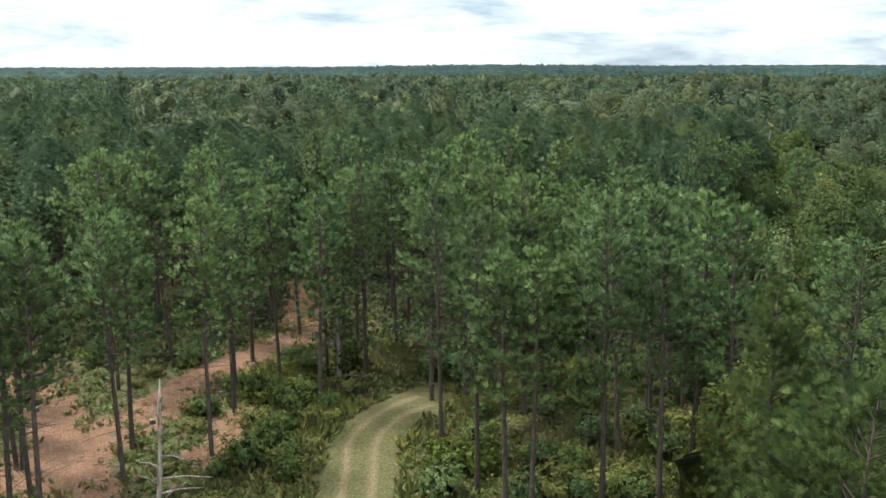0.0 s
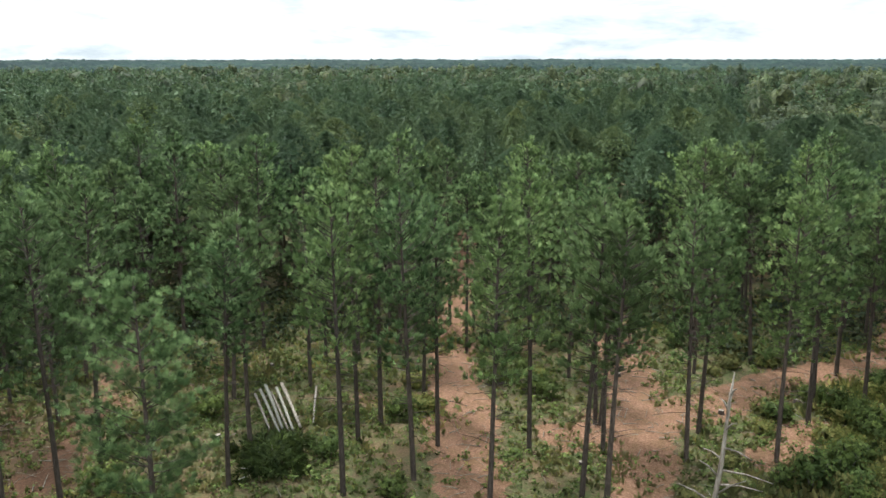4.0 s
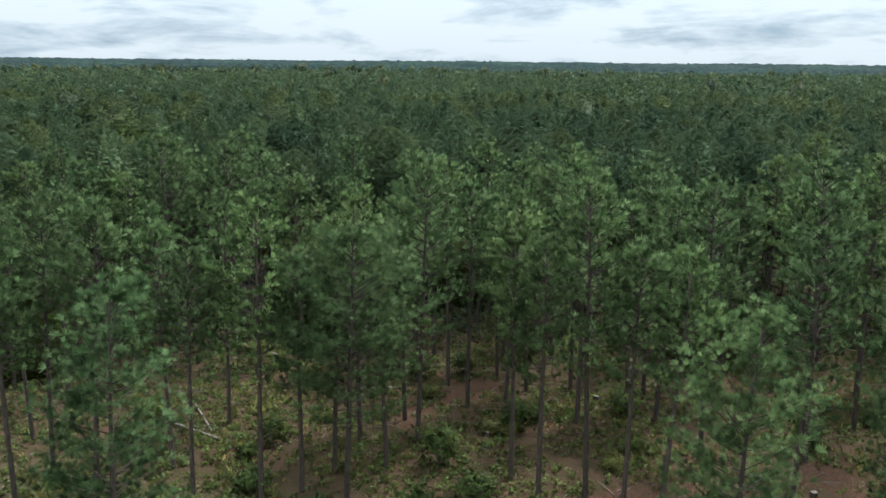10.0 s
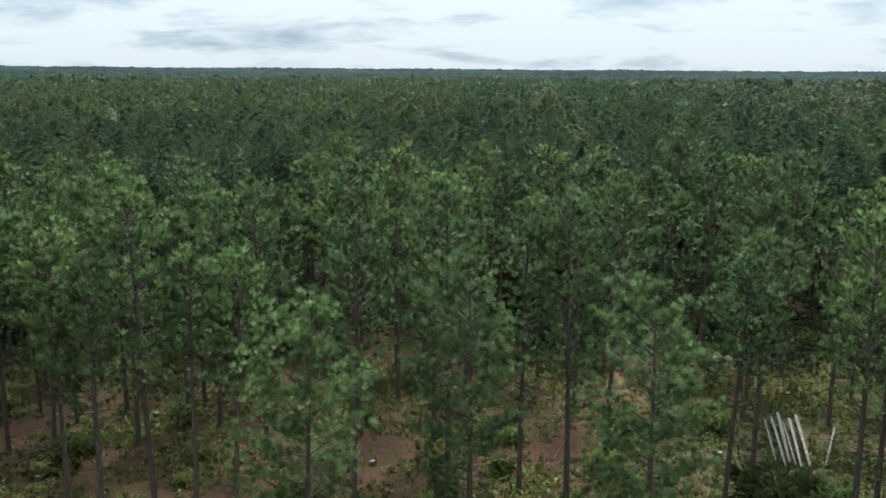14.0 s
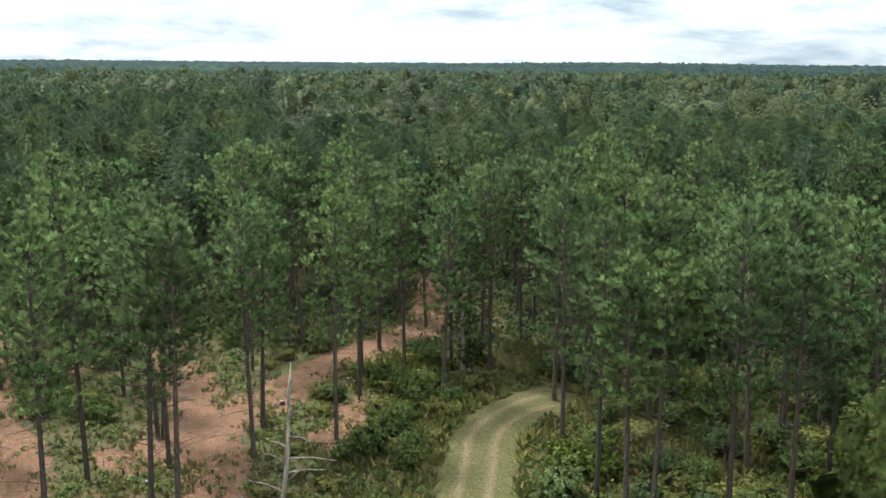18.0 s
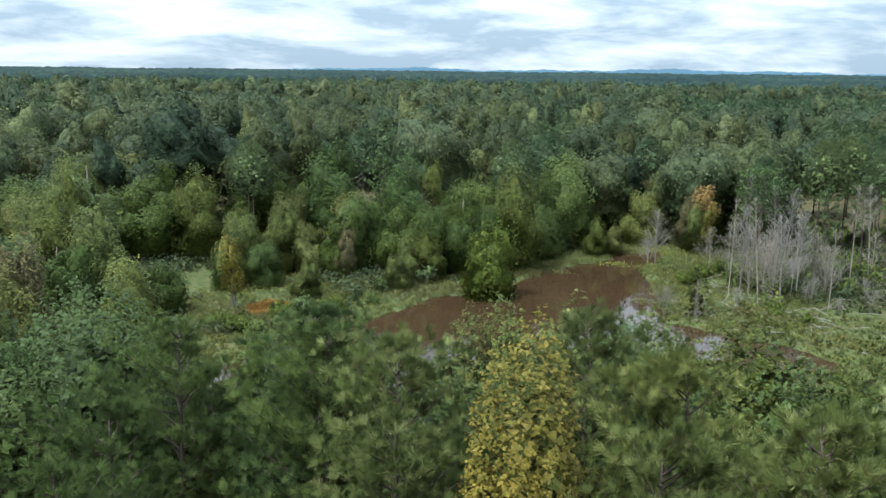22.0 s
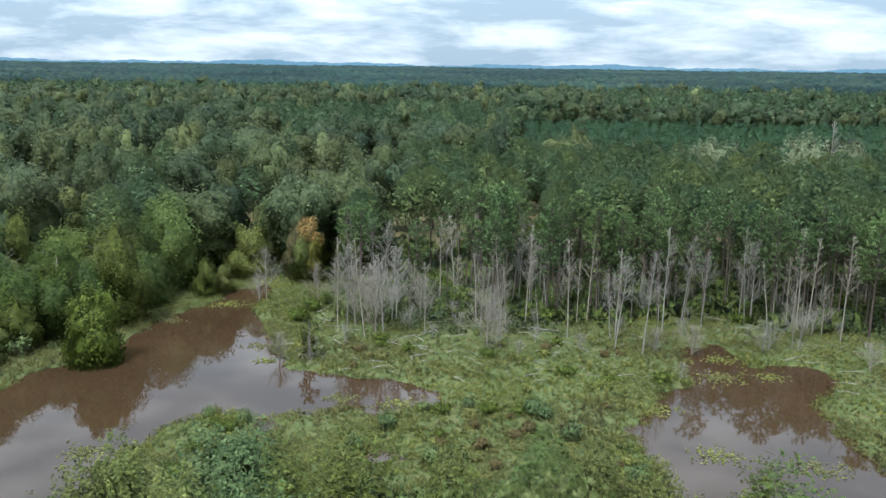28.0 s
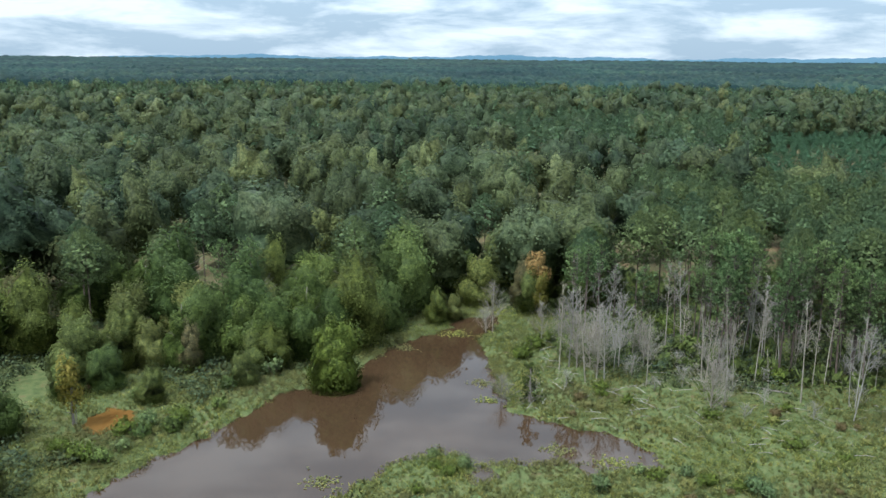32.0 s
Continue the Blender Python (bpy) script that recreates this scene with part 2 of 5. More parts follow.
GRASS = foliage("grass_blades", (0.114, 0.145, 0.036), (0.217, 0.236, 0.058), (0.409, 0.342, 0.108), 0.4, 0, (0.150, 0.130, 0.065), 0.6)
MARSH = foliage("marsh_blades", (0.064, 0.088, 0.020), (0.196, 0.228, 0.048), (0.482, 0.445, 0.123), 0.42, 0, (0.165, 0.150, 0.075), 0.7)
WATER_PLANTS = foliage("water_plants", (0.101, 0.127, 0.032), (0.176, 0.196, 0.054), (0.299, 0.296, 0.097), 0.42, 0, (0.150, 0.118, 0.045), 0.55, [(0.0, (0.42, 0.50, 0.5)), (0.35, (0.8, 0.85, 0.8)), (0.6, (1.1, 1.08, 1.0)), (0.85, (1.45, 1.3, 1.0)), (1.0, (1.7, 1.35, 1.1))])
BARK = solid("pine_bark", [(0.25, (0.034, 0.026, 0.021)), (0.5, (0.085, 0.064, 0.051)), (0.8, (0.170, 0.132, 0.108))], 9.0, 0.95, 0.6, True, (1, 1, 0.25))
GREY_BARK = solid("grey_bark", [(0.25, (0.10, 0.085, 0.07)), (0.5, (0.19, 0.165, 0.14)), (0.8, (0.30, 0.27, 0.235))], 7.0, 0.9, 0.4, True, (1, 1, 0.3))
DEAD_WOOD = solid("dead_wood", [(0.2, (0.14, 0.128, 0.105)), (0.5, (0.25, 0.232, 0.195)), (0.8, (0.40, 0.375, 0.325))], 6.0, 0.85, 0.4, True, (1, 1, 0.2))
WEATHERED = solid("weathered_wood", [(0.2, (0.135, 0.116, 0.090)), (0.5, (0.25, 0.222, 0.175)), (0.8, (0.43, 0.39, 0.315))], 6.0, 0.85, 0.4, True, (1, 1, 0.2))
PALE_LOG = solid("peeled_log", [(0.32, (0.10, 0.078, 0.060)), (0.5, (0.26, 0.215, 0.175)), (0.68, (0.46, 0.405, 0.345))], 5.0, 0.8, 0.3, True, (1, 1, 0.2))

# ---- mesh helpers ----
def mesh(name, verts, faces, mat, smooth=False):
    """A mesh from arrays; faces is one array or a list of arrays of equal-sided faces."""
    groups = [np.asarray(f, np.int64) for f in (faces if isinstance(faces, list) else [faces]) if len(f)]
    me = bpy.data.meshes.new(name)
    verts = np.asarray(verts, np.float32)
    me.vertices.add(len(verts))
    me.vertices.foreach_set("co", verts.ravel())
    loops = np.concatenate([f.ravel() for f in groups]).astype(np.int32)
    totals = np.concatenate([np.full(len(f), f.shape[1]) for f in groups]).astype(np.int32)
    starts = np.concatenate([[0], np.cumsum(totals)[:-1]]).astype(np.int32)
    me.loops.add(len(loops))
    me.loops.foreach_set("vertex_index", loops)
    me.polygons.add(len(totals))
    me.polygons.foreach_set("loop_start", starts)
    if smooth:
        me.polygons.foreach_set("use_smooth", np.ones(len(totals), bool))
    me.materials.append(mat)
    me.update(calc_edges=True)
    return me


def join(pieces):
    """Puts (verts, triangles) or (verts, triangles, facing) pieces together."""
    verts, faces, k = [], [], 0
    for piece in pieces:
        verts.append(piece[0])
        faces.append(np.asarray(piece[1]) + k)
        k += len(piece[0])
    if len(pieces[0]) == 3:
        return np.concatenate(verts), np.concatenate(faces), np.concatenate([piece[2] for piece in pieces])
    return np.concatenate(verts), np.concatenate(faces)


def leaf_mesh(name, green, mat):
    """A mesh of leaves that remembers which way each clump faces."""
    me = mesh(name, green[0], green[1], mat)
    me.attributes.new("facing", "FLOAT_VECTOR", "POINT").data.foreach_set("vector", np.asarray(green[2], np.float32).ravel())
    return me


def unit(a):
    return a / (np.linalg.norm(a, axis=-1, keepdims=True) + 1e-9)


def tufts(rng, p, out, size, blades, width, spread=0.75, face=None):
    """Brushes of pointed needle bundles that fan out from points p."""
    n = len(p)
    d = unit(unit(out)[:, None] + rng.normal(0, spread, (n, blades, 3)))
    side = unit(np.cross(d, rng.normal(0, 1, (n, blades, 3))))
    ln = (np.asarray(size).reshape(-1, 1, 1) * rng.uniform(0.7, 1.2, (n, blades, 1)))
    v = np.concatenate([p[:, None], p[:, None] + d * ln, p[:, None] + d * ln * 0.5 + side * ln * width * 2.4], 1)
    stride = 1 + 2 * blades
    b = np.arange(blades)
    f = np.stack([np.zeros_like(b), 1 + b, 1 + blades + b], -1)
    f = (np.arange(n)[:, None, None] * stride + f[None]).reshape(-1, 3)
    face = unit(out if face is None else face)[:, None]
    bent = unit(face + 0.35 * d)
    return v.reshape(-1, 3), f, np.concatenate([unit(face - 0.5 * unit(out)[:, None]), bent, bent], 1).reshape(-1, 3)


def leaf_sprays(rng, p, out, size, leaves, ratio=0.6, spread=0.5):
    """Small bunches of four-cornered leaves round points p."""
    n = len(p)
    size = np.asarray(size).reshape(-1, 1, 1) * np.ones((n, leaves, 1))
    c = p[:, None] + rng.normal(0, 0.55, (n, leaves, 3)) * size
    nor = unit(unit(out)[:, None] + np.array([0, 0, 0.45]) + rng.normal(0, spread, (n, leaves, 3)))
    a = unit(np.cross(nor, rng.normal(0, 1, (n, leaves, 3))))
    b = np.cross(nor, a)
    ln = size * rng.uniform(0.55, 1.0, (n, leaves, 1))
    q = np.stack([c - a * ln, c + b * ln * ratio, c + a * ln, c - b * ln * ratio], 2).reshape(-1, 3)
    k = np.arange(n * leaves)[:, None] * 4
    bent = unit(unit(out)[:, None] + 1.1 * nor)
    return q, np.concatenate([k + [0, 1, 2], k + [0, 2, 3]]), np.repeat(bent.reshape(-1, 3), 4, 0)


def leaf_bits(rng, p, out, size, spread=0.5):
    """Single three-cornered leaves at points p: the light foliage of far crowns."""
    n = len(p)
    size = np.asarray(size).reshape(-1, 1)
    nor = unit(unit(out) + np.array([0, 0, 0.4]) + rng.normal(0, spread, (n, 3)))
    a = unit(np.cross(nor, rng.normal(0, 1, (n, 3))))
    b = np.cross(nor, a)
    v = np.stack([p + a * size, p - a * size * 0.6 + b * size * 0.75, p - a * size * 0.6 - b * size * 0.75], 1).reshape(-1, 3)
    return v, np.arange(n * 3).reshape(-1, 3), np.repeat(unit(unit(out) + 0.8 * nor), 3, 0)


def limb(path, radii, sides=5):
    """A tapered round limb along a path."""
    path, radii = np.asarray(path, float), np.asarray(radii, float)
    t = unit(np.gradient(path, axis=0))
    up = np.where(np.abs(t[:, 2:3]) > 0.9, [[1.0, 0, 0]], [[0, 0, 1.0]])
    a = unit(np.cross(t, up))
    b = np.cross(t, a)
    ang = np.arange(sides) / sides * 2 * np.pi
    ring = path[:, None] + radii[:, None, None] * (np.cos(ang)[None, :, None] * a[:, None] + np.sin(ang)[None, :, None] * b[:, None])
    v = ring.reshape(-1, 3)
    f = []
    for i in range(len(path) - 1):
        for j in range(sides):
            k = (j + 1) % sides
            p0, p1, p2, p3 = i * sides + j, i * sides + k, (i + 1) * sides + k, (i + 1) * sides + j
            f += [(p0, p1, p2), (p0, p2, p3)]
    last = (len(path) - 1) * sides
    f += [(last, last + j, last + j + 1) for j in range(1, sides - 1)]
    return v, np.array(f)


def thing(name, parts, label, category, group=""):
    """An Empty at the base with its part meshes under it; parts: name -> mesh."""
    ob = tagged(new(name), label, category, group)
    for key, me in parts:
        child = new(key, me)
        child.parent = ob
    return ob


# ---- tree shapes ----
def trunk_path(rng, h, lean=0.02, wobble=0.05, n=7):
    z = np.linspace(0, 1, n)
    x = np.cumsum(rng.normal(0, wobble, (n, 2)), 0) * z[:, None] + rng.normal(0, lean, 2) * h * z[:, None]
    return np.column_stack([x, z * h - 0.15 * (z == 0)])


def at_height(path, z):
    return np.column_stack([np.interp(z, path[:, 2], path[:, 0]), np.interp(z, path[:, 2], path[:, 1]), z])


def pine(seed, h=17.0, crown_from=0.5, radius=2.4, blades=18, levels=20, size=0.40, width=0.040, dense=0.85, spread=0.33, bole=0.155):
    """A pine: straight bole, dead stubs, whorls of up-turned boughs that carry upright needle brushes."""
    rng = np.random.default_rng(seed)
    path = trunk_path(rng, h)
    z = path[:, 2] / h
    wood = [limb(path, bole * (1 - z) ** 0.75 + 0.018, 7)]
    brush_p, brush_d, brush_n = [], [], []
    lean = rng.uniform(0, 2 * np.pi)
    axis = at_height(path, np.array([h * (crown_from + 0.35 * (1 - crown_from))]))[0]
    for lv in np.linspace(crown_from, 0.985, levels):
        u = (lv - crown_from) / (1 - crown_from)
        reach = radius * (0.45 + 0.65 * np.sin(np.pi * (0.22 + 0.60 * u))) * (1 - u ** 5) * 0.95 + 0.2
        for k in range(rng.integers(3, 6)):
            a = rng.uniform(0, 2 * np.pi)
            ln = reach * rng.uniform(0.5, 1.15) * (1 + 0.18 * np.cos(a - lean))
            rise = 0.05 + 0.75 * u + rng.normal(0, 0.12)
            base = at_height(path, np.array([lv * h + rng.normal(0, 0.15)]))[0]
            s = np.linspace(0, 1, 4)
            d = np.array([np.cos(a), np.sin(a), 0])
            bough = base + s[:, None] * d * ln + np.column_stack([0 * s, 0 * s, ln * (rise * s + 0.2 * s * s)])
            wood.append(limb(bough, 0.035 * (1 - 0.8 * s), 3))
            m = max(3, int((3.0 + ln * 4.6) * dense * (0.72 + 0.5 * min(1.0, u * 2.5))))
            t = np.append(rng.uniform(0.22, 1.0, m - 1) ** 0.65, 1.0)
            p = np.stack([np.interp(t, s, bough[:, i]) for i in range(3)], -1)
            across = np.array([-np.sin(a), np.cos(a), 0.0])
            off = rng.normal(0, 0.30, (m, 1)) * ln * t[:, None]
            p += across * off + rng.normal(0, 0.10, (m, 3)) + np.column_stack([0 * t, 0 * t, 0.18 * np.abs(off[:, 0])])
            brush_p.append(p)
            out = d * 0.55 + across * np.clip(off, -1, 1) * 0.5 + np.array([0, 0, 0.75])
            brush_d.append(out + rng.normal(0, 0.18, (m, 3)))
            brush_n.append(unit(p - axis) + unit(out) * 0.7 + [0, 0, 0.3] + rng.normal(0, 0.3, (m, 3)))
    for k in range(20):
        lv = rng.uniform(crown_from * 0.5, crown_from + 0.12)
        a = rng.uniform(0, 2 * np.pi)
        ln = rng.uniform(0.4, 2.4)
        base = at_height(path, np.array([lv * h]))[0]
        s = np.linspace(0, 1, 3)
        stub = base + s[:, None] * np.array([np.cos(a), np.sin(a), 0.1]) * ln + np.column_stack([0 * s, 0 * s, -0.15 * ln * s * s])
        wood.append(limb(stub, 0.028 * (1 - 0.7 * s), 3))
    p, d = np.concatenate(brush_p), np.concatenate(brush_d)
    return join(wood), tufts(rng, p, d, rng.uniform(0.7, 1.25, len(p)) * size, blades, width, spread, np.concatenate(brush_n))


def ball(level):
    bm = bmesh.new()
    bmesh.ops.create_icosphere(bm, subdivisions=level, radius=1.0)
    v = np.array([q.co[:] for q in bm.verts])
    f = np.array([[q.index for q in g.verts] for g in bm.faces])
    bm.free()
    return v, f


BALLS = {k: ball(k) for k in (2, 3)}


def crown_form(rng, clumps):
    """The billowing outline of a leafy crown: how far it reaches in a direction, and the way its surface faces."""
    big = unit(rng.normal(0, 1, (9, 3)) + [0, 0, 0.3])
    small = unit(rng.normal(0, 1, (clumps, 3)) + [0, 0, 0.2])
    amp = rng.uniform(0.58, 1.18, 9)
    size = np.sqrt(12.0 / clumps)

    def nearest(d, c, wide):
        dot = d @ c.T
        k = np.argmax(dot, 1)
        return k, 1 - np.clip(np.arccos(np.clip(dot[np.arange(len(d)), k], -1, 1)) / wide, 0, 1.25) ** 2

    def reach(d):
        k, b = nearest(d, big, 0.85)
        q, s = nearest(d, small, size)
        return (0.55 + 0.48 * b) * amp[k] * (0.70 + 0.40 * s), unit(d + 1.5 * (d - big[k]) + 1.0 * (d - small[q]))

    return reach


def leafy_crown(rng, n, leaf, radius, low, high, clumps=40, inner=0.6, leaves=0, spread=0.32, droop=0.0, core=0):
    """A full crown between two heights: small leaves outside, larger sprays or a lumpy dense mass within, dents between clumps."""
    form = crown_form(rng, clumps)
    centre = np.array([0, 0, low + (high - low) * 0.5])

    def shape(d, k):
        r, out = form(d)
        r = np.where(d[:, 2] < -0.2, np.maximum(r, 0.92), r)
        p = d * (r * k)[:, None] * [radius, radius, (high - low) * 0.5]
        p[:, :2] *= np.where(d[:, 2:3] > 0, 1.12 - 0.22 * d[:, 2:3], 1.12 * np.minimum(1.9, (1 - d[:, 2:3] ** 2 + 1e-4) ** -0.35))
        p[:, 2] -= droop * np.hypot(p[:, 0], p[:, 1]) ** 1.5
        return p + centre, out

    def at(m, k0, k1):
        d = unit(rng.normal(0, 1, (m, 3)) + [0, 0, 0.15])
        p, out = shape(d, rng.uniform(k0, k1, m))
        p[:, 2] = np.maximum(p[:, 2], 0.03 * high * rng.uniform(0.2, 1.0, m))
        return p, unit(out + 0.5 * d)

    p, out = at(n, 0.84, 1.08)
    sizes = rng.uniform(0.6, 1.4, n) * leaf
    green = leaf_sprays(rng, p, out, sizes, leaves, 0.6, spread) if leaves else leaf_bits(rng, p, out, sizes, spread)
    if core:
        d, f = BALLS[core]
        v, out = shape(d, 0.82 * (1 + rng.normal(0, 0.085, len(d))))
        v[:, 2] = np.maximum(v[:, 2], 0.02 * high)
        return join([green, (v, f, unit(out + 0.3 * d + rng.normal(0, 0.3, d.shape)))])
    m = int(n * inner * (2 if leaves else 1))
    q, out = at(m, 0.50, 0.82)
    return join([green, leaf_bits(rng, q, out, rng.uniform(0.6, 1.3, m) * leaf * float(np.clip(0.1 * radius / leaf, 1.5, 2.6)), 0.5)])


def broadleaf(seed, h=13.0, radius=3.6, crown_from=0.15, n=8200, leaf=0.125, leaves=0, clumps=46, droop=0.0, inner=0.4):
    """A broad-leaved tree: forked limbs inside an uneven crown of many small leaves."""
    rng = np.random.default_rng(seed)
    path = trunk_path(rng, h * 0.8, 0.03, 0.12)
    z = path[:, 2] / (h * 0.8)
    wood = [limb(path, 0.19 * (1 - z) ** 0.8 + 0.03, 6)]
    for k in range(12):
        lv = rng.uniform(0.15, 0.75)
        a = k * 2.4 + rng.normal(0, 0.4)
        ln = radius * rng.uniform(0.5, 0.8)
        base = at_height(path, np.array([lv * h * 0.8]))[0]
        s = np.linspace(0, 1, 4)
        bough = base + s[:, None] * np.array([np.cos(a), np.sin(a), 0.7]) * ln + rng.normal(0, 0.12, (4, 3)) * s[:, None]
        wood.append(limb(bough, 0.07 * (1 - 0.85 * s), 3))
    return join(wood), leafy_crown(rng, n, leaf, radius, h * crown_from, h, clumps, inner, leaves, 0.55 if leaves else 0.36, droop, 3 if n > 6000 else 0)


def bare_tree(seed, h=10.0, forks=16, spread=0.5, thick=0.13, twigs=4, crown_from=0.3):
    """A dead standing tree: bole, rising limbs, broken twigs."""
    rng = np.random.default_rng(seed)
    path = trunk_path(rng, h, 0.03, 0.07)
    z = path[:, 2] / h
    wood = [limb(path, thick * (1 - z) ** 0.8 + 0.02, 6)]
    for k in range(forks):
        lv = rng.uniform(crown_from, 0.97)
        a = rng.uniform(0, 2 * np.pi)
        ln = h * spread * (1.05 - lv) * rng.uniform(0.4, 1.1) + 0.3
        base = at_height(path, np.array([lv * h]))[0]
        s = np.linspace(0, 1, 4)
        d = np.array([np.cos(a), np.sin(a), 0])
        bough = base + s[:, None] * d * ln * 0.7 + np.column_stack([0 * s, 0 * s, ln * 0.9 * s ** 1.3]) + rng.normal(0, 0.06, (4, 3)) * s[:, None]
        wood.append(limb(bough, thick * 0.42 * (1 - 0.7 * s), 3))
        for j in range(twigs):
            t = rng.uniform(0.3, 1.0)
            q = np.array([np.interp(t, s, bough[:, i]) for i in range(3)])
            e = q + unit(d + rng.normal(0, 0.7, 3) + [0, 0, 0.6]) * ln * rng.uniform(0.2, 0.45)
            wood.append(limb(np.array([q, (q + e) / 2 + rng.normal(0, 0.04, 3), e]), thick * 0.19 * np.array([1, 0.75, 0.45]), 3))
    return join(wood)


def shrub(seed, h=1.6, radius=1.3, n=70, leaf=0.19, leaves=5):
    rng = np.random.default_rng(seed)
    wood = []
    for k in range(7):
        a = rng.uniform(0, 2 * np.pi)
        e = np.array([np.cos(a) * radius * 0.6, np.sin(a) * radius * 0.6, h * rng.uniform(0.5, 0.9)])
        s = np.linspace(0, 1, 3)
        wood.append(limb(s[:, None] * e - [0, 0, 0.08], 0.025 * (1 - 0.7 * s), 3))
    d = unit(rng.normal(0, 1, (n, 3)) + [0, 0, 0.5])
    lump = 1 + 0.35 * np.sin(d[:, :1] * 4 + seed) * np.cos(d[:, 1:2] * 5 + seed)
    p = d * rng.uniform(0.45, 1.0, (n, 1)) * lump * [radius, radius, h * 0.55] + [0, 0, h * 0.5]
    p[:, 2] = np.maximum(p[:, 2], 0.08)
    c = p[: n // 2] * [0.75, 0.75, 0.8]
    return join(wood), join([leaf_sprays(rng, p, d, rng.uniform(0.8, 1.3, n) * leaf, leaves), leaf_bits(rng, c, d[: n // 2], rng.uniform(1.6, 2.6, n // 2) * leaf, 0.8)])


# ---- plan of the place ----
POND = [(40, 47), (50, 51), (56, 52), (67, 50), (77, 48), (85, 47), (88, 43), (92, 42), (98, 42), (105, 41), (111, 38), (119, 35), (123, 32), (117, 30),
        (111, 31), (104, 28), (98, 25), (94, 24), (88, 21), (87, 17), (85.5, 13), (86, 9), (82, 4), (79, 3), (77.5, 8), (77, 13), (75, 17), (74, 21),
        (76, 25), (72, 28), (68, 29), (63, 31), (56, 28), (52, 18), (50, 5), (46, 5), (43, 20), (37, 36)]
SIDE_POND = [(75, -13), (77, -15), (84, -18), (87, -22), (93, -22), (99, -23), (101, -28), (93, -30), (94, -36), (90, -38), (82, -33), (76, -33), (70, -33),
             (58, -36), (48, -27), (48, -14), (56, -13), (65, -15)]
PUDDLES = [(71, 61, 2.4), (77, 70, 2.0), (72.5, 19.5, 1.3), (77, 10, 1.5), (67, 8, 1.3), (117, 35, 2.5)]
WATER_Z = -1.5
TRACK = [(-5, 30), (-5.4, 47), (-5.6, 53), (-4.2, 57.2), (-1.6, 60.2)]
LANES = [([(-25, 33), (-30, 39), (-35.5, 46), (-46, 57.5), (-54, 68), (-75, 98)], 2.6), ([(-17, 38), (-19.5, 42), (-26, 54), (-36, 70), (-50, 92)], 2.6),
         ([(-27, 46), (-23, 53), (-19.5, 64), (-13, 78), (-16, 95)], 2.9), ([(-15.3, 50), (-14.8, 58)], 1.8), ([(-62, 36), (-52, 27), (-48, 22)], 2.0),
         ([(-42, -8), (-47, 1.5), (-49, 6)], 1.3), ([(-52, 10), (-51, 13)], 1.9), ([(-55, 22), (-63, 21), (-72, 19)], 1.0), ([(-53, -15), (-59, -12.5), (-66, -7.5)], 1.3)]


def inside(poly, x, y):
    hit = np.zeros(x.shape, bool)
    for (x0, y0), (x1, y1) in zip(poly, poly[1:] + poly[:1]):
        if y0 != y1:
            hit ^= ((y0 > y) != (y1 > y)) & (x < (x1 - x0) * (y - y0) / (y1 - y0) + x0)
    return hit


def line_distance(line, x, y, closed=False):
    best = np.full(x.shape, 1e9)
    for (x0, y0), (x1, y1) in zip(line, line[1:] + (line[:1] if closed else [])):
        dx, dy = x1 - x0, y1 - y0
        t = np.clip(((x - x0) * dx + (y - y0) * dy) / (dx * dx + dy * dy), 0, 1)
        best = np.minimum(best, np.hypot(x - x0 - t * dx, y - y0 - t * dy))
    return best


def waves(x, y, scale, seed=0.0):
    """A cheap smooth unevenness between about -1 and 1."""
    return (np.sin(x * scale + 1.7 * np.sin(y * scale * 0.7 + seed) + seed) * np.cos(y * scale * 1.1 + 1.3 * np.sin(x * scale * 0.8 + 2 * seed))
            + 0.5 * np.sin(x * scale * 2.3 + seed * 3) * np.sin(y * scale * 2.1 - seed))  / 1.5


def shore(x, y):
    """Metres to the water's edge; below 0 in the water."""
    x, y = np.asarray(x, float), np.asarray(y, float)
    wob = 0.7 * waves(x, y, 0.9, 2.0) + 0.35 * waves(x, y, 2.6, 5.0)
    d = np.full(x.shape, 1e9)
    for poly in (POND, SIDE_POND):
        e = line_distance(poly, x, y, True)
        d = np.minimum(d, np.where(inside(poly, x, y), -e, e))
    for px, py, r in PUDDLES:
        d = np.minimum(d, np.hypot((x - px) * 0.8, y - py) - r)
    return d + wob * np.clip(1.2 - 0.05 * np.abs(d), 0, 1)


def ground_z(x, y):
    d = shore(x, y)
    bank = np.where(d < 0, WATER_Z - np.minimum(0.7, -d * 0.25) - 0.03, np.minimum(0.0, WATER_Z + 0.10 + 0.03 * d + 0.0006 * d * d))
    return bank + 0.07 * waves(x, y, 0.5, 1.0) * np.clip(d / 6, 0, 1) + 0.03 * waves(x, y, 1.9, 3.0) * np.clip(d / 3, 0, 1)


def lane_mask(x, y):
    m = np.zeros(np.shape(x))
    for line, w in LANES:
        m = np.maximum(m, np.clip((w + 0.9 * waves(x, y, 0.7, w) + 0.5 * waves(x, y, 1.7, w + 2) - line_distance(line, x, y)) / 1.6, 0, 1))
    return m


def soil_mask(x, y):
    """The lanes, and a thin red-brown litter west of the log stack."""
    west = np.clip((-38 - x) / 6, 0, 1) * np.clip((30 - y) / 6, 0, 1)
    return np.maximum(lane_mask(x, y), west * np.clip(0.1 + 0.45 * waves(x, y, 0.33, 6.0), 0, 0.6))


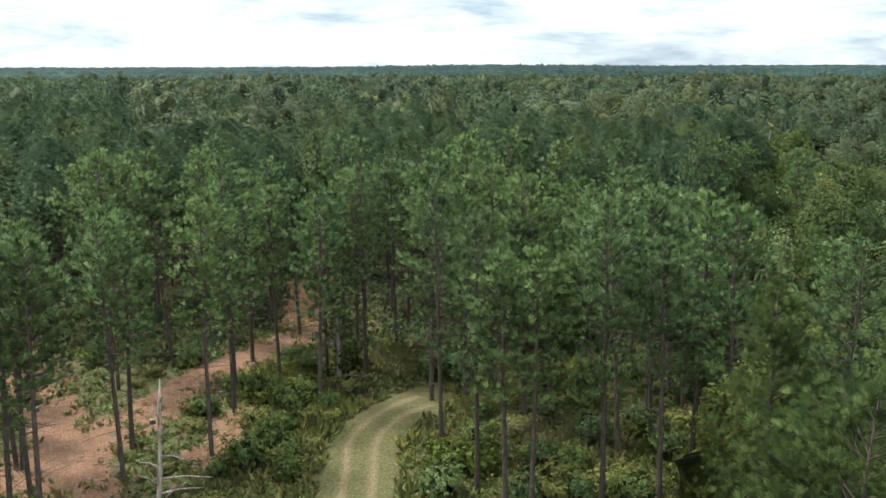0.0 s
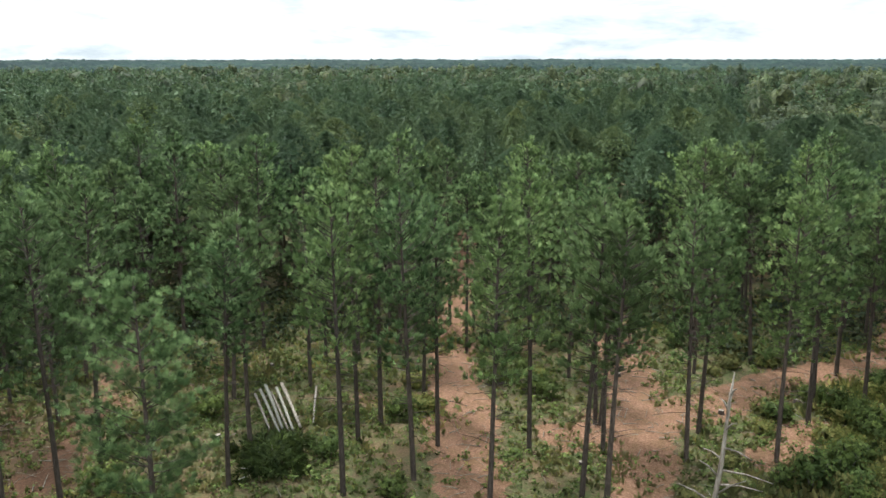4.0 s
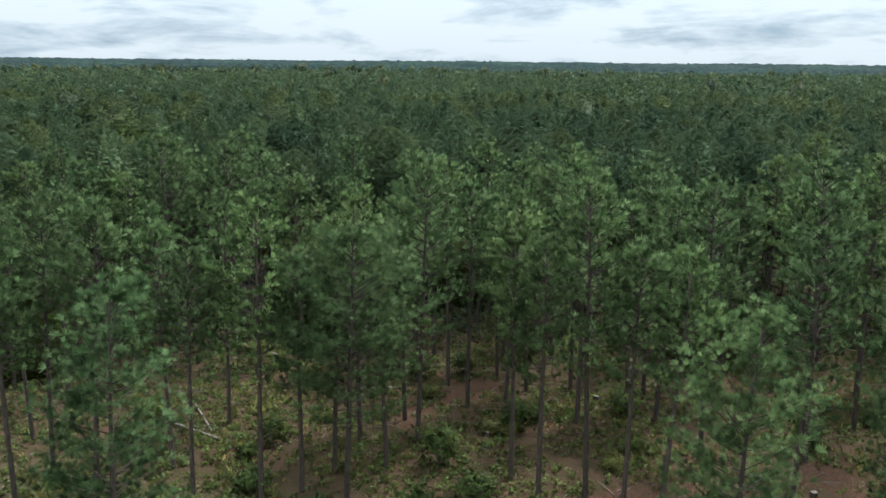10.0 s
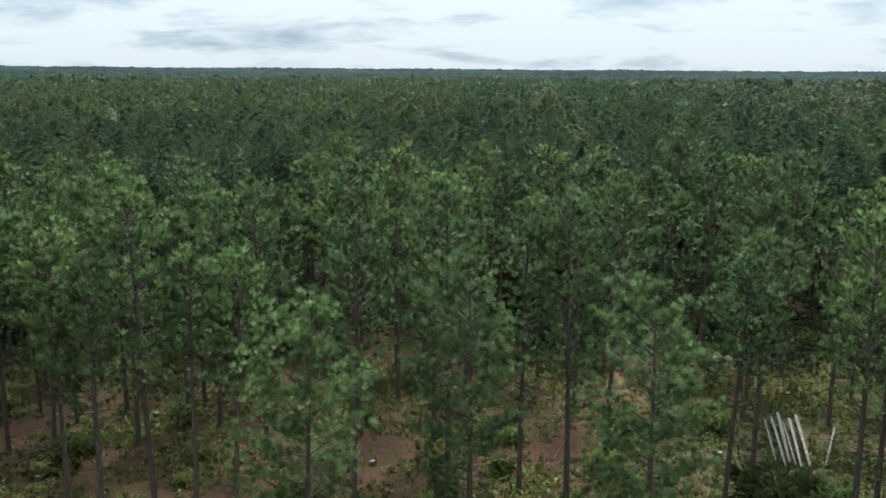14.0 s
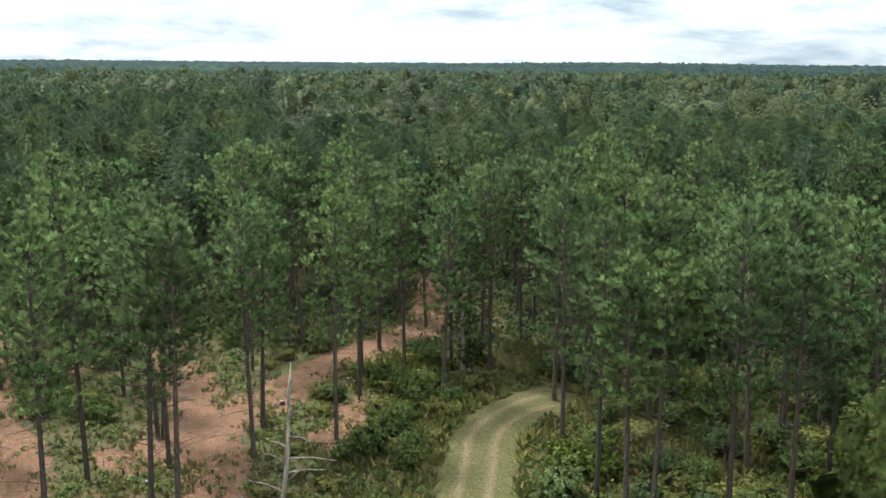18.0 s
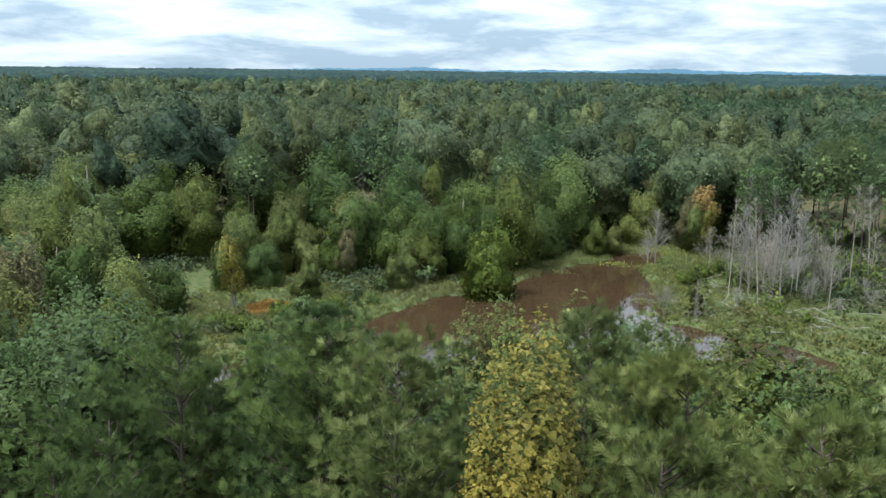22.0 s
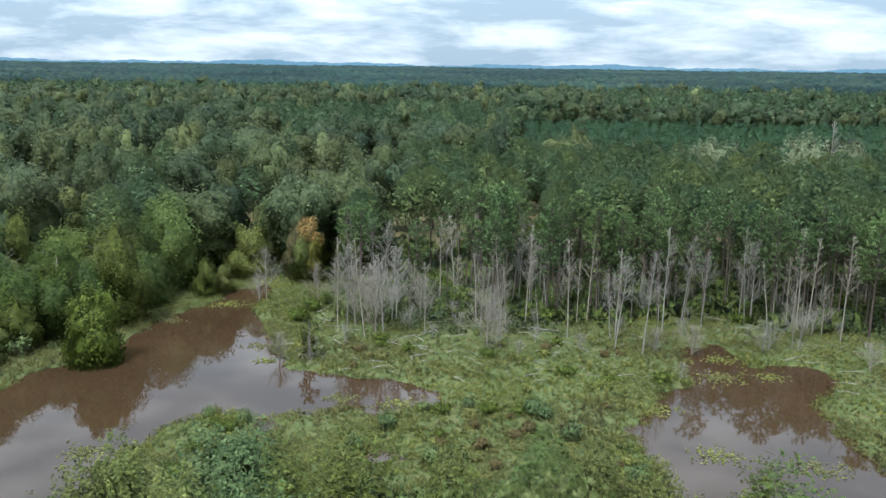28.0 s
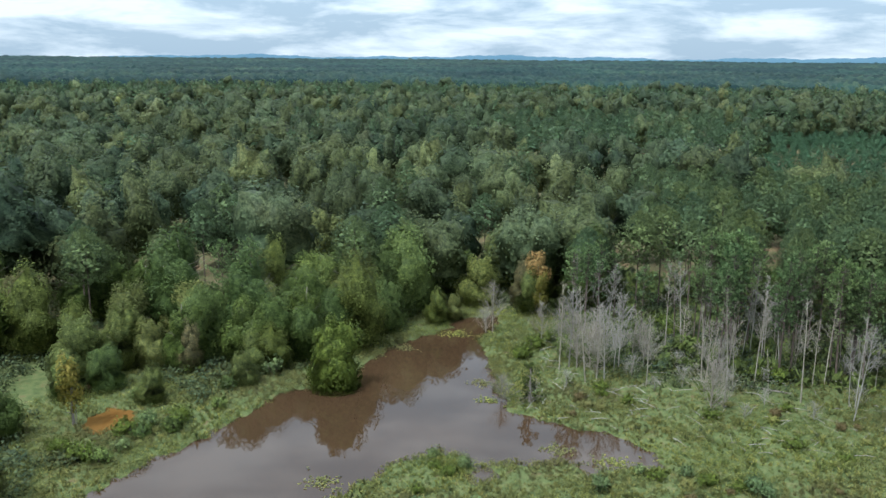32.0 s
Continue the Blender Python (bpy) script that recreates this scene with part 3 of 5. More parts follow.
def stand_shade_mask(x, y):
    """Where the denser west stand's shade is painted over its red-brown pine straw."""
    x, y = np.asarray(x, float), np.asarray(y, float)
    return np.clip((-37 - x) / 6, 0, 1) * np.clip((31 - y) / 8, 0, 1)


def track_mask(x, y):
    return np.clip((2.3 + 0.2 * waves(x, y, 1.2, 4.0) - line_distance(TRACK, x, y)) / 0.5, 0, 1)


def marsh_mask(x, y):
    d = shore(x, y)
    return np.clip((np.where(np.asarray(y) < 28, 26, 16) + 5 * waves(x, y, 0.15, 1.0) - d) / 5, 0, 1) * (np.asarray(x) > 50)


# ---- ground ----
def ground_sheet():
    ax = np.concatenate([-np.geomspace(4990, 135, 26), np.arange(-130, 150, 0.9), np.geomspace(155, 4990, 26)])
    ay = np.concatenate([-np.geomspace(4990, 85, 26), np.arange(-80, 120, 0.9), np.geomspace(125, 4990, 26)])
    gx, gy = np.meshgrid(ax, ay)
    nx = len(ax)
    v = np.column_stack([gx.ravel(), gy.ravel(), ground_z(gx, gy).ravel()])
    i = (np.arange(len(ay) - 1)[:, None] * nx + np.arange(nx - 1)[None]).ravel()
    me = mesh("ground", v, np.column_stack([i, i + 1, i + nx + 1, i + nx]), GROUND, True)
    for key, fn in (("stand_shade", stand_shade_mask), ("soil", soil_mask), ("mown", track_mask), ("marsh", marsh_mask)):
        me.attributes.new(key, "FLOAT", "POINT").data.foreach_set("value", fn(v[:, 0], v[:, 1]).astype(np.float32))
    rut = np.abs(np.abs(line_distance(TRACK, v[:, 0], v[:, 1])) - 0.85)
    me.attributes.new("rut", "FLOAT", "POINT").data.foreach_set("value", np.clip(1 - rut / 0.4, 0, 1).astype(np.float32))
    return tagged(new("ground", me), "forest floor of red soil, pine straw and weeds", "ground", kind="structure")


def ground_material():
    m, n, l = material("forest_floor")

    def attr(key):
        a = n.new("ShaderNodeAttribute")
        a.attribute_name = key
        return a.outputs["Fac"]

    fine, mid, big = noise_node(n, l, 6.5, 8.0, 0.8), noise_node(n, l, 0.9, 6.0, 0.7), noise_node(n, l, 0.16, 4.0)
    litter = ramp(n, l, fine, [(0.28, (0.040, 0.032, 0.017)), (0.43, (0.088, 0.066, 0.034)), (0.55, (0.155, 0.108, 0.060)), (0.72, (0.32, 0.225, 0.140))])
    weeds = ramp(n, l, fine, [(0.2, (0.034, 0.048, 0.016)), (0.5, (0.080, 0.096, 0.032)), (0.8, (0.16, 0.155, 0.062))])
    floor = mix(n, l, ramp(n, l, mid, [(0.42, (0, 0, 0)), (0.58, (0.95, 0.95, 0.95))]), litter, weeds)
    red = ramp(n, l, fine, [(0.28, (0.070, 0.031, 0.018)), (0.42, (0.165, 0.078, 0.046)), (0.56, (0.29, 0.158, 0.098)), (0.70, (0.52, 0.35, 0.24))])
    straw = ramp(n, l, fine, [(0.28, (0.060, 0.038, 0.022)), (0.5, (0.175, 0.095, 0.048)), (0.72, (0.33, 0.20, 0.105))])
    red = mix(n, l, ramp(n, l, mid, [(0.46, (0, 0, 0)), (0.60, (0.85, 0.85, 0.85))]), red, straw)
    floor = mix(n, l, ramp(n, l, big, [(0.56, (0, 0, 0)), (0.66, (0.6, 0.6, 0.6))]), floor, red)

    def cut(mask, lo, hi):
        add = n.new("ShaderNodeMath")
        add.operation = "MULTIPLY_ADD"
        l.new(mid, add.inputs[0])
        add.inputs[1].default_value = 1.3
        l.new(mask, add.inputs[2])
        return ramp(n, l, add.outputs[0], [(lo, (0, 0, 0)), (hi, (1, 1, 1))])

    col = mix(n, l, cut(attr("soil"), 0.98, 1.22), floor, red)
    # red-brown straw darkened in its colour for the shade of the west stand
    stand_shade = ramp(n, l, fine, [(0.28, (0.018, 0.010, 0.006)), (0.5, (0.064, 0.031, 0.017)), (0.72, (0.155, 0.078, 0.042))])
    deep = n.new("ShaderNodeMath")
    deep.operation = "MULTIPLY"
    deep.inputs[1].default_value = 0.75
    l.new(attr("stand_shade"), deep.inputs[0])
    col = mix(n, l, deep.outputs[0], col, stand_shade)
    grass = ramp(n, l, fine, [(0.32, (0.040, 0.042, 0.014)), (0.5, (0.105, 0.096, 0.036)), (0.68, (0.22, 0.18, 0.085))])
    worn = ramp(n, l, fine, [(0.32, (0.105, 0.074, 0.036)), (0.5, (0.205, 0.150, 0.082)), (0.68, (0.34, 0.26, 0.16))])
    col = mix(n, l, cut(attr("mown"), 0.85, 1.15), col, mix(n, l, attr("rut"), grass, worn))
    bog = ramp(n, l, mid, [(0.25, (0.040, 0.056, 0.018)), (0.45, (0.072, 0.092, 0.030)), (0.58, (0.105, 0.118, 0.042)), (0.70, (0.130, 0.084, 0.042))])
    col = mix(n, l, attr("marsh"), col, bog)
    d = n.new("ShaderNodeBsdfPrincipled")
    d.inputs["Roughness"].default_value = 0.95
    d.inputs["Specular IOR Level"].default_value = 0.2
    b = n.new("ShaderNodeBump")
    b.inputs["Strength"].default_value = 0.6
    b.inputs["Distance"].default_value = 0.12
    o = n.new("ShaderNodeOutputMaterial")
    l.new(fine, b.inputs["Height"])
    l.new(b.outputs[0], d.inputs["Normal"])
    l.new(col, d.inputs["Base Color"])
    l.new(d.outputs[0], o.inputs["Surface"])
    return m


def water_material(name, deep, rough=0.03):
    m, n, l = material(name)
    cloud = noise_node(n, l, 0.09, 4.0)
    col = ramp(n, l, cloud, [(0.3, deep), (0.7, tuple(c * 1.35 for c in deep))])
    d = n.new("ShaderNodeBsdfPrincipled")
    d.inputs["Roughness"].default_value = rough
    d.inputs["IOR"].default_value = 1.42
    b = n.new("ShaderNodeBump")
    b.inputs["Strength"].default_value = 0.04
    b.inputs["Distance"].default_value = 0.02
    o = n.new("ShaderNodeOutputMaterial")
    l.new(noise_node(n, l, 1.6, 3.0), b.inputs["Height"])
    l.new(b.outputs[0], d.inputs["Normal"])
    l.new(col, d.inputs["Base Color"])
    l.new(d.outputs[0], o.inputs["Surface"])
    return m


GROUND = ground_material()
MUD_WATER = water_material("muddy_water", (0.037, 0.0210, 0.0110))
ground = ground_sheet()


def water_sheet():
    ax, ay = np.linspace(34, 128, 40), np.linspace(-42, 76, 46)
    gx, gy = np.meshgrid(ax, ay)
    v = np.column_stack([gx.ravel(), gy.ravel(), np.full(gx.size, WATER_Z)])
    i = (np.arange(45)[:, None] * 40 + np.arange(39)[None]).ravel()
    return tagged(new("water", mesh("water", v, np.column_stack([i, i + 1, i + 41, i + 40]), MUD_WATER, True)), "still muddy brown pond water", "water", kind="structure")


water = water_sheet()


def puddle_sheet():
    """The orange puddle behind the bank, a little above the pond."""
    a = np.arange(40) / 40 * 2 * np.pi
    v = [np.column_stack([71.5 + r * 6.5 * np.cos(a), 63.5 + r * 8 * np.sin(a), np.full(40, WATER_Z + 0.006)]) for r in (0.05, 0.5, 1.0)]
    i = np.arange(80)
    f = np.column_stack([i, i + 1 - 40 * (i % 40 == 39), i + 41 - 40 * (i % 40 == 39), i + 40])
    return tagged(new("puddle_water", mesh("puddle_water", np.concatenate(v), f, water_material("orange_mud_water", (0.125, 0.060, 0.016), 0.08))), "orange muddy puddle behind the bank", "water", kind="structure")


puddle_sheet()


def track_strip():
    """The mown grass track with two worn wheel ruts."""
    pts = np.array([TRACK[0]] + TRACK + [TRACK[-1]], float)
    way = []
    for k in range(1, len(pts) - 2):
        t = np.linspace(0, 1, 24, endpoint=False)[:, None]
        p0, p1, p2, p3 = pts[k - 1 : k + 3]
        way.append(0.5 * (2 * p1 + (p2 - p0) * t + (2 * p0 - 5 * p1 + 4 * p2 - p3) * t**2 + (3 * p1 - p0 - 3 * p2 + p3) * t**3))
    way = np.concatenate(way)
    side = unit(np.gradient(way, axis=0))[:, ::-1] * [1, -1]
    s = np.linspace(-2.3, 2.3, 24)
    q = way[:, None] + side[:, None] * s[None, :, None]
    rut = np.clip(1 - np.abs(np.abs(s) - 0.85) / 0.42, 0, 1)
    z = ground_z(q[..., 0], q[..., 1]) + 0.06 - 0.05 * rut - 0.14 * np.clip(np.abs(s) - 1.9, 0, 1)
    m, n = len(way), len(s)
    i = (np.arange(m - 1)[:, None] * n + np.arange(n - 1)[None]).ravel()
    me = mesh("track", np.concatenate([q, z[..., None]], -1).reshape(-1, 3), np.column_stack([i, i + n, i + n + 1, i + 1]), GROUND, True)
    for key, val in (("stand_shade", 0 * z), ("soil", 0 * z), ("marsh", 0 * z), ("mown", 0 * z + 1), ("rut", z * 0 + rut)):
        me.attributes.new(key, "FLOAT", "POINT").data.foreach_set("value", val.ravel().astype(np.float32))
    return tagged(new("track", me), "mown grass track with two worn wheel ruts", "track", kind="structure")


track_strip()

# ---- single trees near the camera ----
def kit(name, builds, leaf_mats, bark, label, category, group):
    """Builds a few trees of a kind; they are planted, and then copied, by plant()."""
    out = []
    for (wood, green), leaf_mat in zip(builds, leaf_mats):
        out.append([name, [("trunk", mesh("trunk", *wood, bark, True)), ("crown", leaf_mesh("crown", green, leaf_mat))], label, category, group, None])
    return out


planted = []
plant_rng = np.random.default_rng(11)


def plant(kit_list, x, y, scale=1.0, which=None, label="", height=1.0, tilt=0.012):
    """Sets one tree of a kit on the ground."""
    k = kit_list[plant_rng.integers(len(kit_list)) if which is None else which]
    z = float(ground_z(np.array([x]), np.array([y]))[0])
    turn = Matrix.Rotation(plant_rng.uniform(0, 2 * np.pi), 4, "Z") @ Matrix.Rotation(plant_rng.normal(0, tilt), 4, "X")
    m = Matrix.Translation((x, y, z - 0.05)) @ turn
    if k[5] is None:
        k[5] = ob = thing(k[0], k[1], k[2], k[3], k[4])
        ob.matrix_basis = m
    else:
        ob = copy_thing(k[5], m)
    ob.scale = (scale, scale, scale * height)
    if label:
        ob["label"] = label
    planted.append((x, y))
    return ob


PINES = kit("pine_tree", [pine(s, h, cf, r) for s, h, cf, r in ((1, 17.0, 0.46, 2.05), (2, 16.2, 0.50, 1.8), (3, 17.6, 0.42, 2.25), (4, 15.6, 0.54, 1.7),
            (5, 17.2, 0.40, 2.15), (6, 15.0, 0.47, 1.9))], [NEEDLES] * 6, BARK, "tall plantation pine with a bare lower trunk", "pine tree", "plantation pines")
FULL_PINES = kit("pine_tree", [pine(s, h, cf, r, 66, 28, 0.28, 0.0150, 1.75, 0.48) for s, h, cf, r in ((21, 15.5, 0.14, 2.7), (22, 14.5, 0.12, 2.5), (23, 16.0, 0.2, 3.0))],
                 [BUSHY_NEEDLES] * 3, BARK, "bushy pine with needles down to the lower trunk", "pine tree", "edge pines")
DEEP_PINES = kit("pine_tree", [pine(s, h, cf, r, 50, 25, 0.30, 0.0165, 1.55, 0.48) for s, h, cf, r in ((25, 15.5, 0.2, 2.6), (26, 14.8, 0.15, 2.4))],
                 [DEEP_NEEDLES] * 2, BARK, "dark bushy pine with needles down to the lower trunk", "pine tree", "edge pines")
BROADLEAVES = kit("broadleaf_tree", [broadleaf(s, h, r, cf) for s, h, r, cf in ((31, 13.0, 3.8, -0.12), (32, 12.0, 3.3, -0.1), (33, 14.5, 4.2, -0.08),
                  (34, 11.0, 3.4, -0.15))], [LEAVES, OLIVE_LEAVES, DARK_LEAVES, OLIVE_LEAVES], GREY_BARK, "green broad-leaved tree with an uneven leafy crown", "tree", "broad-leaved trees")
DARK_TREES = kit("broadleaf_tree", [broadleaf(35, 13.5, 4.0, -0.1), broadleaf(36, 12.0, 3.5, -0.12)], [DARK_LEAVES] * 2, GREY_BARK,
                 "dark green broad-leaved tree in full leaf", "tree", "broad-leaved trees")
PALE_TREES = kit("pale_tree", [broadleaf(37, 13.0, 3.6, -0.05), broadleaf(38, 11.5, 3.0, -0.05)], [PALE_LEAVES] * 2, GREY_BARK,
                 "pale grey-green broad-leaved tree", "tree", "broad-leaved trees")
YELLOW_TREES = kit("yellow_tree", [broadleaf(39, 10.0, 1.5, 0.2, 1500, 0.15, 0, 24)], [YELLOW_LEAVES], GREY_BARK, "broad-leaved tree with yellowing autumn leaves", "tree", "broad-leaved trees")
WILLOWS = kit("willow_tree", [broadleaf(40, 9.6, 3.1, -0.15, 6500, 0.15, 0, 60, 0.05)], [WILLOW_LEAVES], GREY_BARK, "bushy green willow standing at the water's edge", "willow", "")

CLOSE_LEAFY = kit("broadleaf_tree", [broadleaf(s, h, r, 0.10, 4200, 0.095, 5, 60) for s, h, r in ((131, 13.0, 3.6), (132, 12.5, 3.1))], [GLOSSY_LEAVES, GLOSSY_LEAVES], GREY_BARK,
                  "green broad-leaved tree with small glossy leaves near the shore", "tree", "broad-leaved trees")
CLOSE_DARK = kit("broadleaf_tree", [broadleaf(133, 13.0, 3.4, 0.10, 4200, 0.095, 5, 60)], [DARK_LEAVES], GREY_BARK, "dark green broad-leaved tree near the shore", "tree", "broad-leaved trees")
CLOSE_OLIVE = kit("broadleaf_tree", [broadleaf(136, 12.5, 3.2, 0.08, 4000, 0.095, 5, 60)], [OLIVE_LEAVES], GREY_BARK, "olive broad-leaved tree with russet tinges near the shore", "tree", "broad-leaved trees")
CLOSE_LIME = kit("broadleaf_tree", [broadleaf(137, 12.8, 3.0, 0.08, 4000, 0.095, 5, 60)], [LIME_LEAVES], GREY_BARK, "yellow-green broad-leaved tree near the shore", "tree", "broad-leaved trees")
CLOSE_PALE = kit("pale_tree", [broadleaf(134, 13.0, 3.0, 0.12, 3600, 0.095, 5, 60)], [PALE_LEAVES], GREY_BARK, "pale grey-green broad-leaved tree near the shore", "tree", "broad-leaved trees")
CLOSE_YELLOW = kit("yellow_tree", [broadleaf(135, 16.8, 2.5, 0.2, 4600, 0.060, 6, 44)], [YELLOW_LEAVES], GREY_BARK, "small tree with golden yellow leaves among pines", "tree", "broad-leaved trees")

# thinned stand by the red lanes and the grass track
STAND_A = [(-23.8, 45.2), (-26.4, 48.9), (-19.3, 47.4), (-20.4, 51.8), (-15.0, 50.8), (-15.2, 57.7), (-13.3, 64.4), (-22.6, 67.4), (-16.4, 68.8), (-16.8, 79.0),
           (-13.7, 76.2), (-7.8, 70.6), (-6.6, 65.7), (-0.5, 51.2), (-1.3, 60.2), (1.6, 45.9), (3.1, 43.7), (4.5, 43.6), (5.2, 55.1), (8.3, 43.3), (10.5, 50.3),
           (11.4, 43.3), (13.4, 54.5), (14.6, 48.7), (16.1, 46.5), (1.1, 60.4), (3.5, 62.7), (5.1, 55.7), (7.5, 60.9), (13.3, 55.1), (16.4, 57.6), (19.5, 41.0)]
STAND_B = [(-38.5, 27.9), (-41.1, 31.6), (-46.5, 41.6), (-32.6, 31.3), (-37.0, 37.0), (-37.8, 40.0), (-30.7, 35.2), (-38.0, 44.7), (-32.5, 39.6), (-47.6, 53.0),
           (-48.0, 60.3), (-25.8, 36.0), (-22.0, 39.5), (-26.1, 49.0), (-20.1, 38.8), (-27.7, 42.8), (-32.4, 55.4), (-54.8, 26.3), (-49.0, 36.4), (-54.8, 34.0),
           (-56.0, 45.0), (-45.5, 24.0), (-42.0, 55.0), (-36.0, 62.0)]
STAND_C = [(-46.2, -14.5), (-53.6, -15.5), (-50.2, -13.7), (-60.5, -14.1), (-56.7, -11.8), (-60.9, -8.2), (-57.9, -9.3), (-45.1, -5.2), (-61.6, -5.0), (-55.8, -4.0),
           (-45.7, -2.6), (-58.4, -0.8), (-44.5, -0.5), (-61.5, 0.3), (-44.4, 1.5), (-57.6, 1.2), (-52.1, 3.9), (-43.5, 7.8), (-53.6, 10.2), (-59.3, 14.1),
           (-51.3, 14.6), (-42.9, 13.0), (-43.7, 17.6), (-42.1, 19.9), (-47.0, -7.1), (-37.1, -33.1), (-39.9, -32.8), (-39.4, -29.6), (-43.0, -26.9), (-40.2, -24.0),
           (-49.8, -26.7), (-40.9, -20.2), (-42.2, -18.3), (-44.8, -17.3), (-49.7, -17.4), (-44.2, -37.6)]
CLOSE_PINES = [(-30.5, 18.4, 0.99), (-32.0, 3.7, 0.97), (-37.0, 12.4, 0.99), (-28.7, -21.1, 0.99), (14.3, 36.3, 1.0), (10.7, 22.1, 1.0), (17.0, 30.4, 1.02),
               (11.0, 23.8, 0.95), (20.9, 15.9, 1.05), (25.1, 8.8, 1.06), (18.5, 11.5, 1.06), (17.6, 4.3, 1.06), (22.8, 4.3, 1.07), (18.5, 0.8, 1.07), (22.1, 17.0, 1.08), (17.2, 20.9, 1.0), (12.7, 18.0, 0.97),
               (21.4, 22.8, 1.0), (24.6, 24.4, 0.88), (25.4, 19.4, 0.98)]
for x, y in STAND_A + STAND_B + STAND_C:
    plant(PINES, x, y, plant_rng.uniform(0.90, 1.06))
WEST_PINES = kit("pine_tree", [pine(28, 15.4, 0.24, 2.5, 50, 25, 0.30, 0.0165, 1.55, 0.48)], [NEEDLES], BARK, "bushy pine with light green needles beside the bare slope", "pine tree", "edge pines")
for x, y, s in CLOSE_PINES:
    plant(WEST_PINES if x < 0 else DEEP_PINES if y > 13 else FULL_PINES, x, y, s)
ROUND_PINE = kit("pine_tree", [pine(24, 15.8, 0.42, 3.6, 66, 28, 0.28, 0.0150, 1.8, 0.48)], [ROUND_NEEDLES], BARK, "broad round-topped pine with yellowish green needles", "pine tree", "edge pines")
plant(ROUND_PINE, 29.7, -2.0, 1.0)
WEST_ROUND = kit("pine_tree", [pine(27, 15.6, 0.36, 3.3, 50, 26, 0.30, 0.0165, 1.7, 0.48)], [NEEDLES], BARK, "broad round-headed pine standing above the west slope", "pine tree", "edge pines")
plant(WEST_ROUND, -41.0, -15.2, 1.0)
for x, y, s in ((22.5, 28.0, 1.2), (17.5, 28.4, 1.05), (23.9, 14.2, 1.2), (30.3, 1.7, 1.2), (34.5, 5.5, 1.12), (29.5, -10.5, 1.12), (31.0, 21.0, 1.0),
                (40.0, 12.0, 0.86), (36.5, -2.5, 0.98), (35.5, -16.5, 0.92), (34.0, 26.0, 0.9), (39.0, 21.0, 0.84), (41.0, -9.0, 0.78), (38.5, -22.0, 0.8), (31.5, -21.0, 1.0)):
    plant(CLOSE_LEAFY, x, y, s)
for x, y, s in ((25.8, 6.2, 1.18), (26.9, 18.8, 1.12), (30.0, 13.5, 1.05), (37.5, 4.0, 0.95), (37.0, 33.0, 0.8), (28.3, 27.6, 0.8), (32.0, 30.6, 0.72)):
    plant(CLOSE_DARK, x, y, s)
for x, y, s in ((32.7, 9.7, 1.15), (26.8, -5.5, 1.12), (33.0, -7.0, 1.08)):
    plant(CLOSE_PALE, x, y, s)
for x, y, s in ((44.5, 2.0, 0.82), (46.0, -3.5, 0.8), (47.0, -7.5, 0.78), (42.5, 7.0, 0.85), (44.0, -10.0, 0.8), (40.5, -14.0, 0.85), (37.5, 9.0, 0.95), (39.5, -4.0, 0.9), (34.0, -12.5, 1.05),
                (32.0, 4.0, 1.1), (27.0, 11.0, 1.15), (28.5, -15.5, 1.1), (36.0, 14.5, 0.95), (33.5, -19.5, 1.0), (35.0, 0.8, 1.0), (29.0, 8.2, 1.12)):
    plant(CLOSE_LEAFY if plant_rng.uniform() < 0.35 else CLOSE_OLIVE if plant_rng.uniform() < 0.6 else CLOSE_LIME, x, y, s * 1.1)
plant(CLOSE_YELLOW, 18.8, 7.0, 1.10, 0)
plant(CLOSE_YELLOW, 16.8, 8.3, 0.98, 0)
plant(CLOSE_PALE, 44.8, 14.0, 1.05)
plant(CLOSE_OLIVE, 40.1, 17.4, 1.05)
plant(CLOSE_OLIVE, 37.5, 19.5, 1.0)
plant(DARK_TREES, -103.0, 61.0, 1.55, 0, "very tall dark tree that overtops the plantation")
plant(YELLOW_TREES, 38.0, 87.0, 1.35, 0, "slender yellow-green tree that overtops the woods")
for x, y, s in ((30.0, 63.5, 1.0), (46.6, 71.0, 1.05), (45.5, 87.0, 1.2), (27.0, 68.0, 0.95)):
    plant(PALE_TREES, x, y, s)
for x, y, s in ((51.0, 59.0, 0.85), (37.0, 55.0, 1.0), (33.0, 76.0, 1.05)):
    plant(BROADLEAVES, x, y, s)
for x, y, s in ((29.0, 34.0, 1.05), (26.5, 40.5, 1.0), (23.5, 27.5, 1.05), (33.0, 42.0, 0.95), (37.0, 30.0, 0.85)):
    plant(CLOSE_LEAFY, x, y, s)
plant(WILLOWS, 87.8, 42.2, 1.0)
LIME_TREES = kit("broadleaf_tree", [broadleaf(42, 12.0, 3.6, -0.1)], [LIME_LEAVES], GREY_BARK, "yellow-green broad-leaved tree at the edge of the woods", "tree", "broad-leaved trees")
TAN_TREES = kit("tan_tree", [broadleaf(43, 12.0, 3.0, -0.05)], [TAN_LEAVES], GREY_BARK, "broad-leaved tree with tan withering leaves", "tree", "broad-leaved trees")
for x, y, s in ((102.0, 45.8, 1.0), (115.5, 39.0, 0.42), (58.0, 78.0, 0.95), (84.0, 83.0, 0.95), (110.0, 62.0, 0.9), (68.0, 88.0, 1.0)):
    plant(LIME_TREES, x, y, s * 1.15, height=0.85)
for x, y, s in ((42.5, 61.5, 1.0), (86.0, 61.0, 0.55), (127.5, 29.0, 0.7), (98.0, 60.0, 0.8)):
    plant(TAN_TREES, x, y, s)
plant(DARK_TREES, 96.0, 50.2, 0.85)


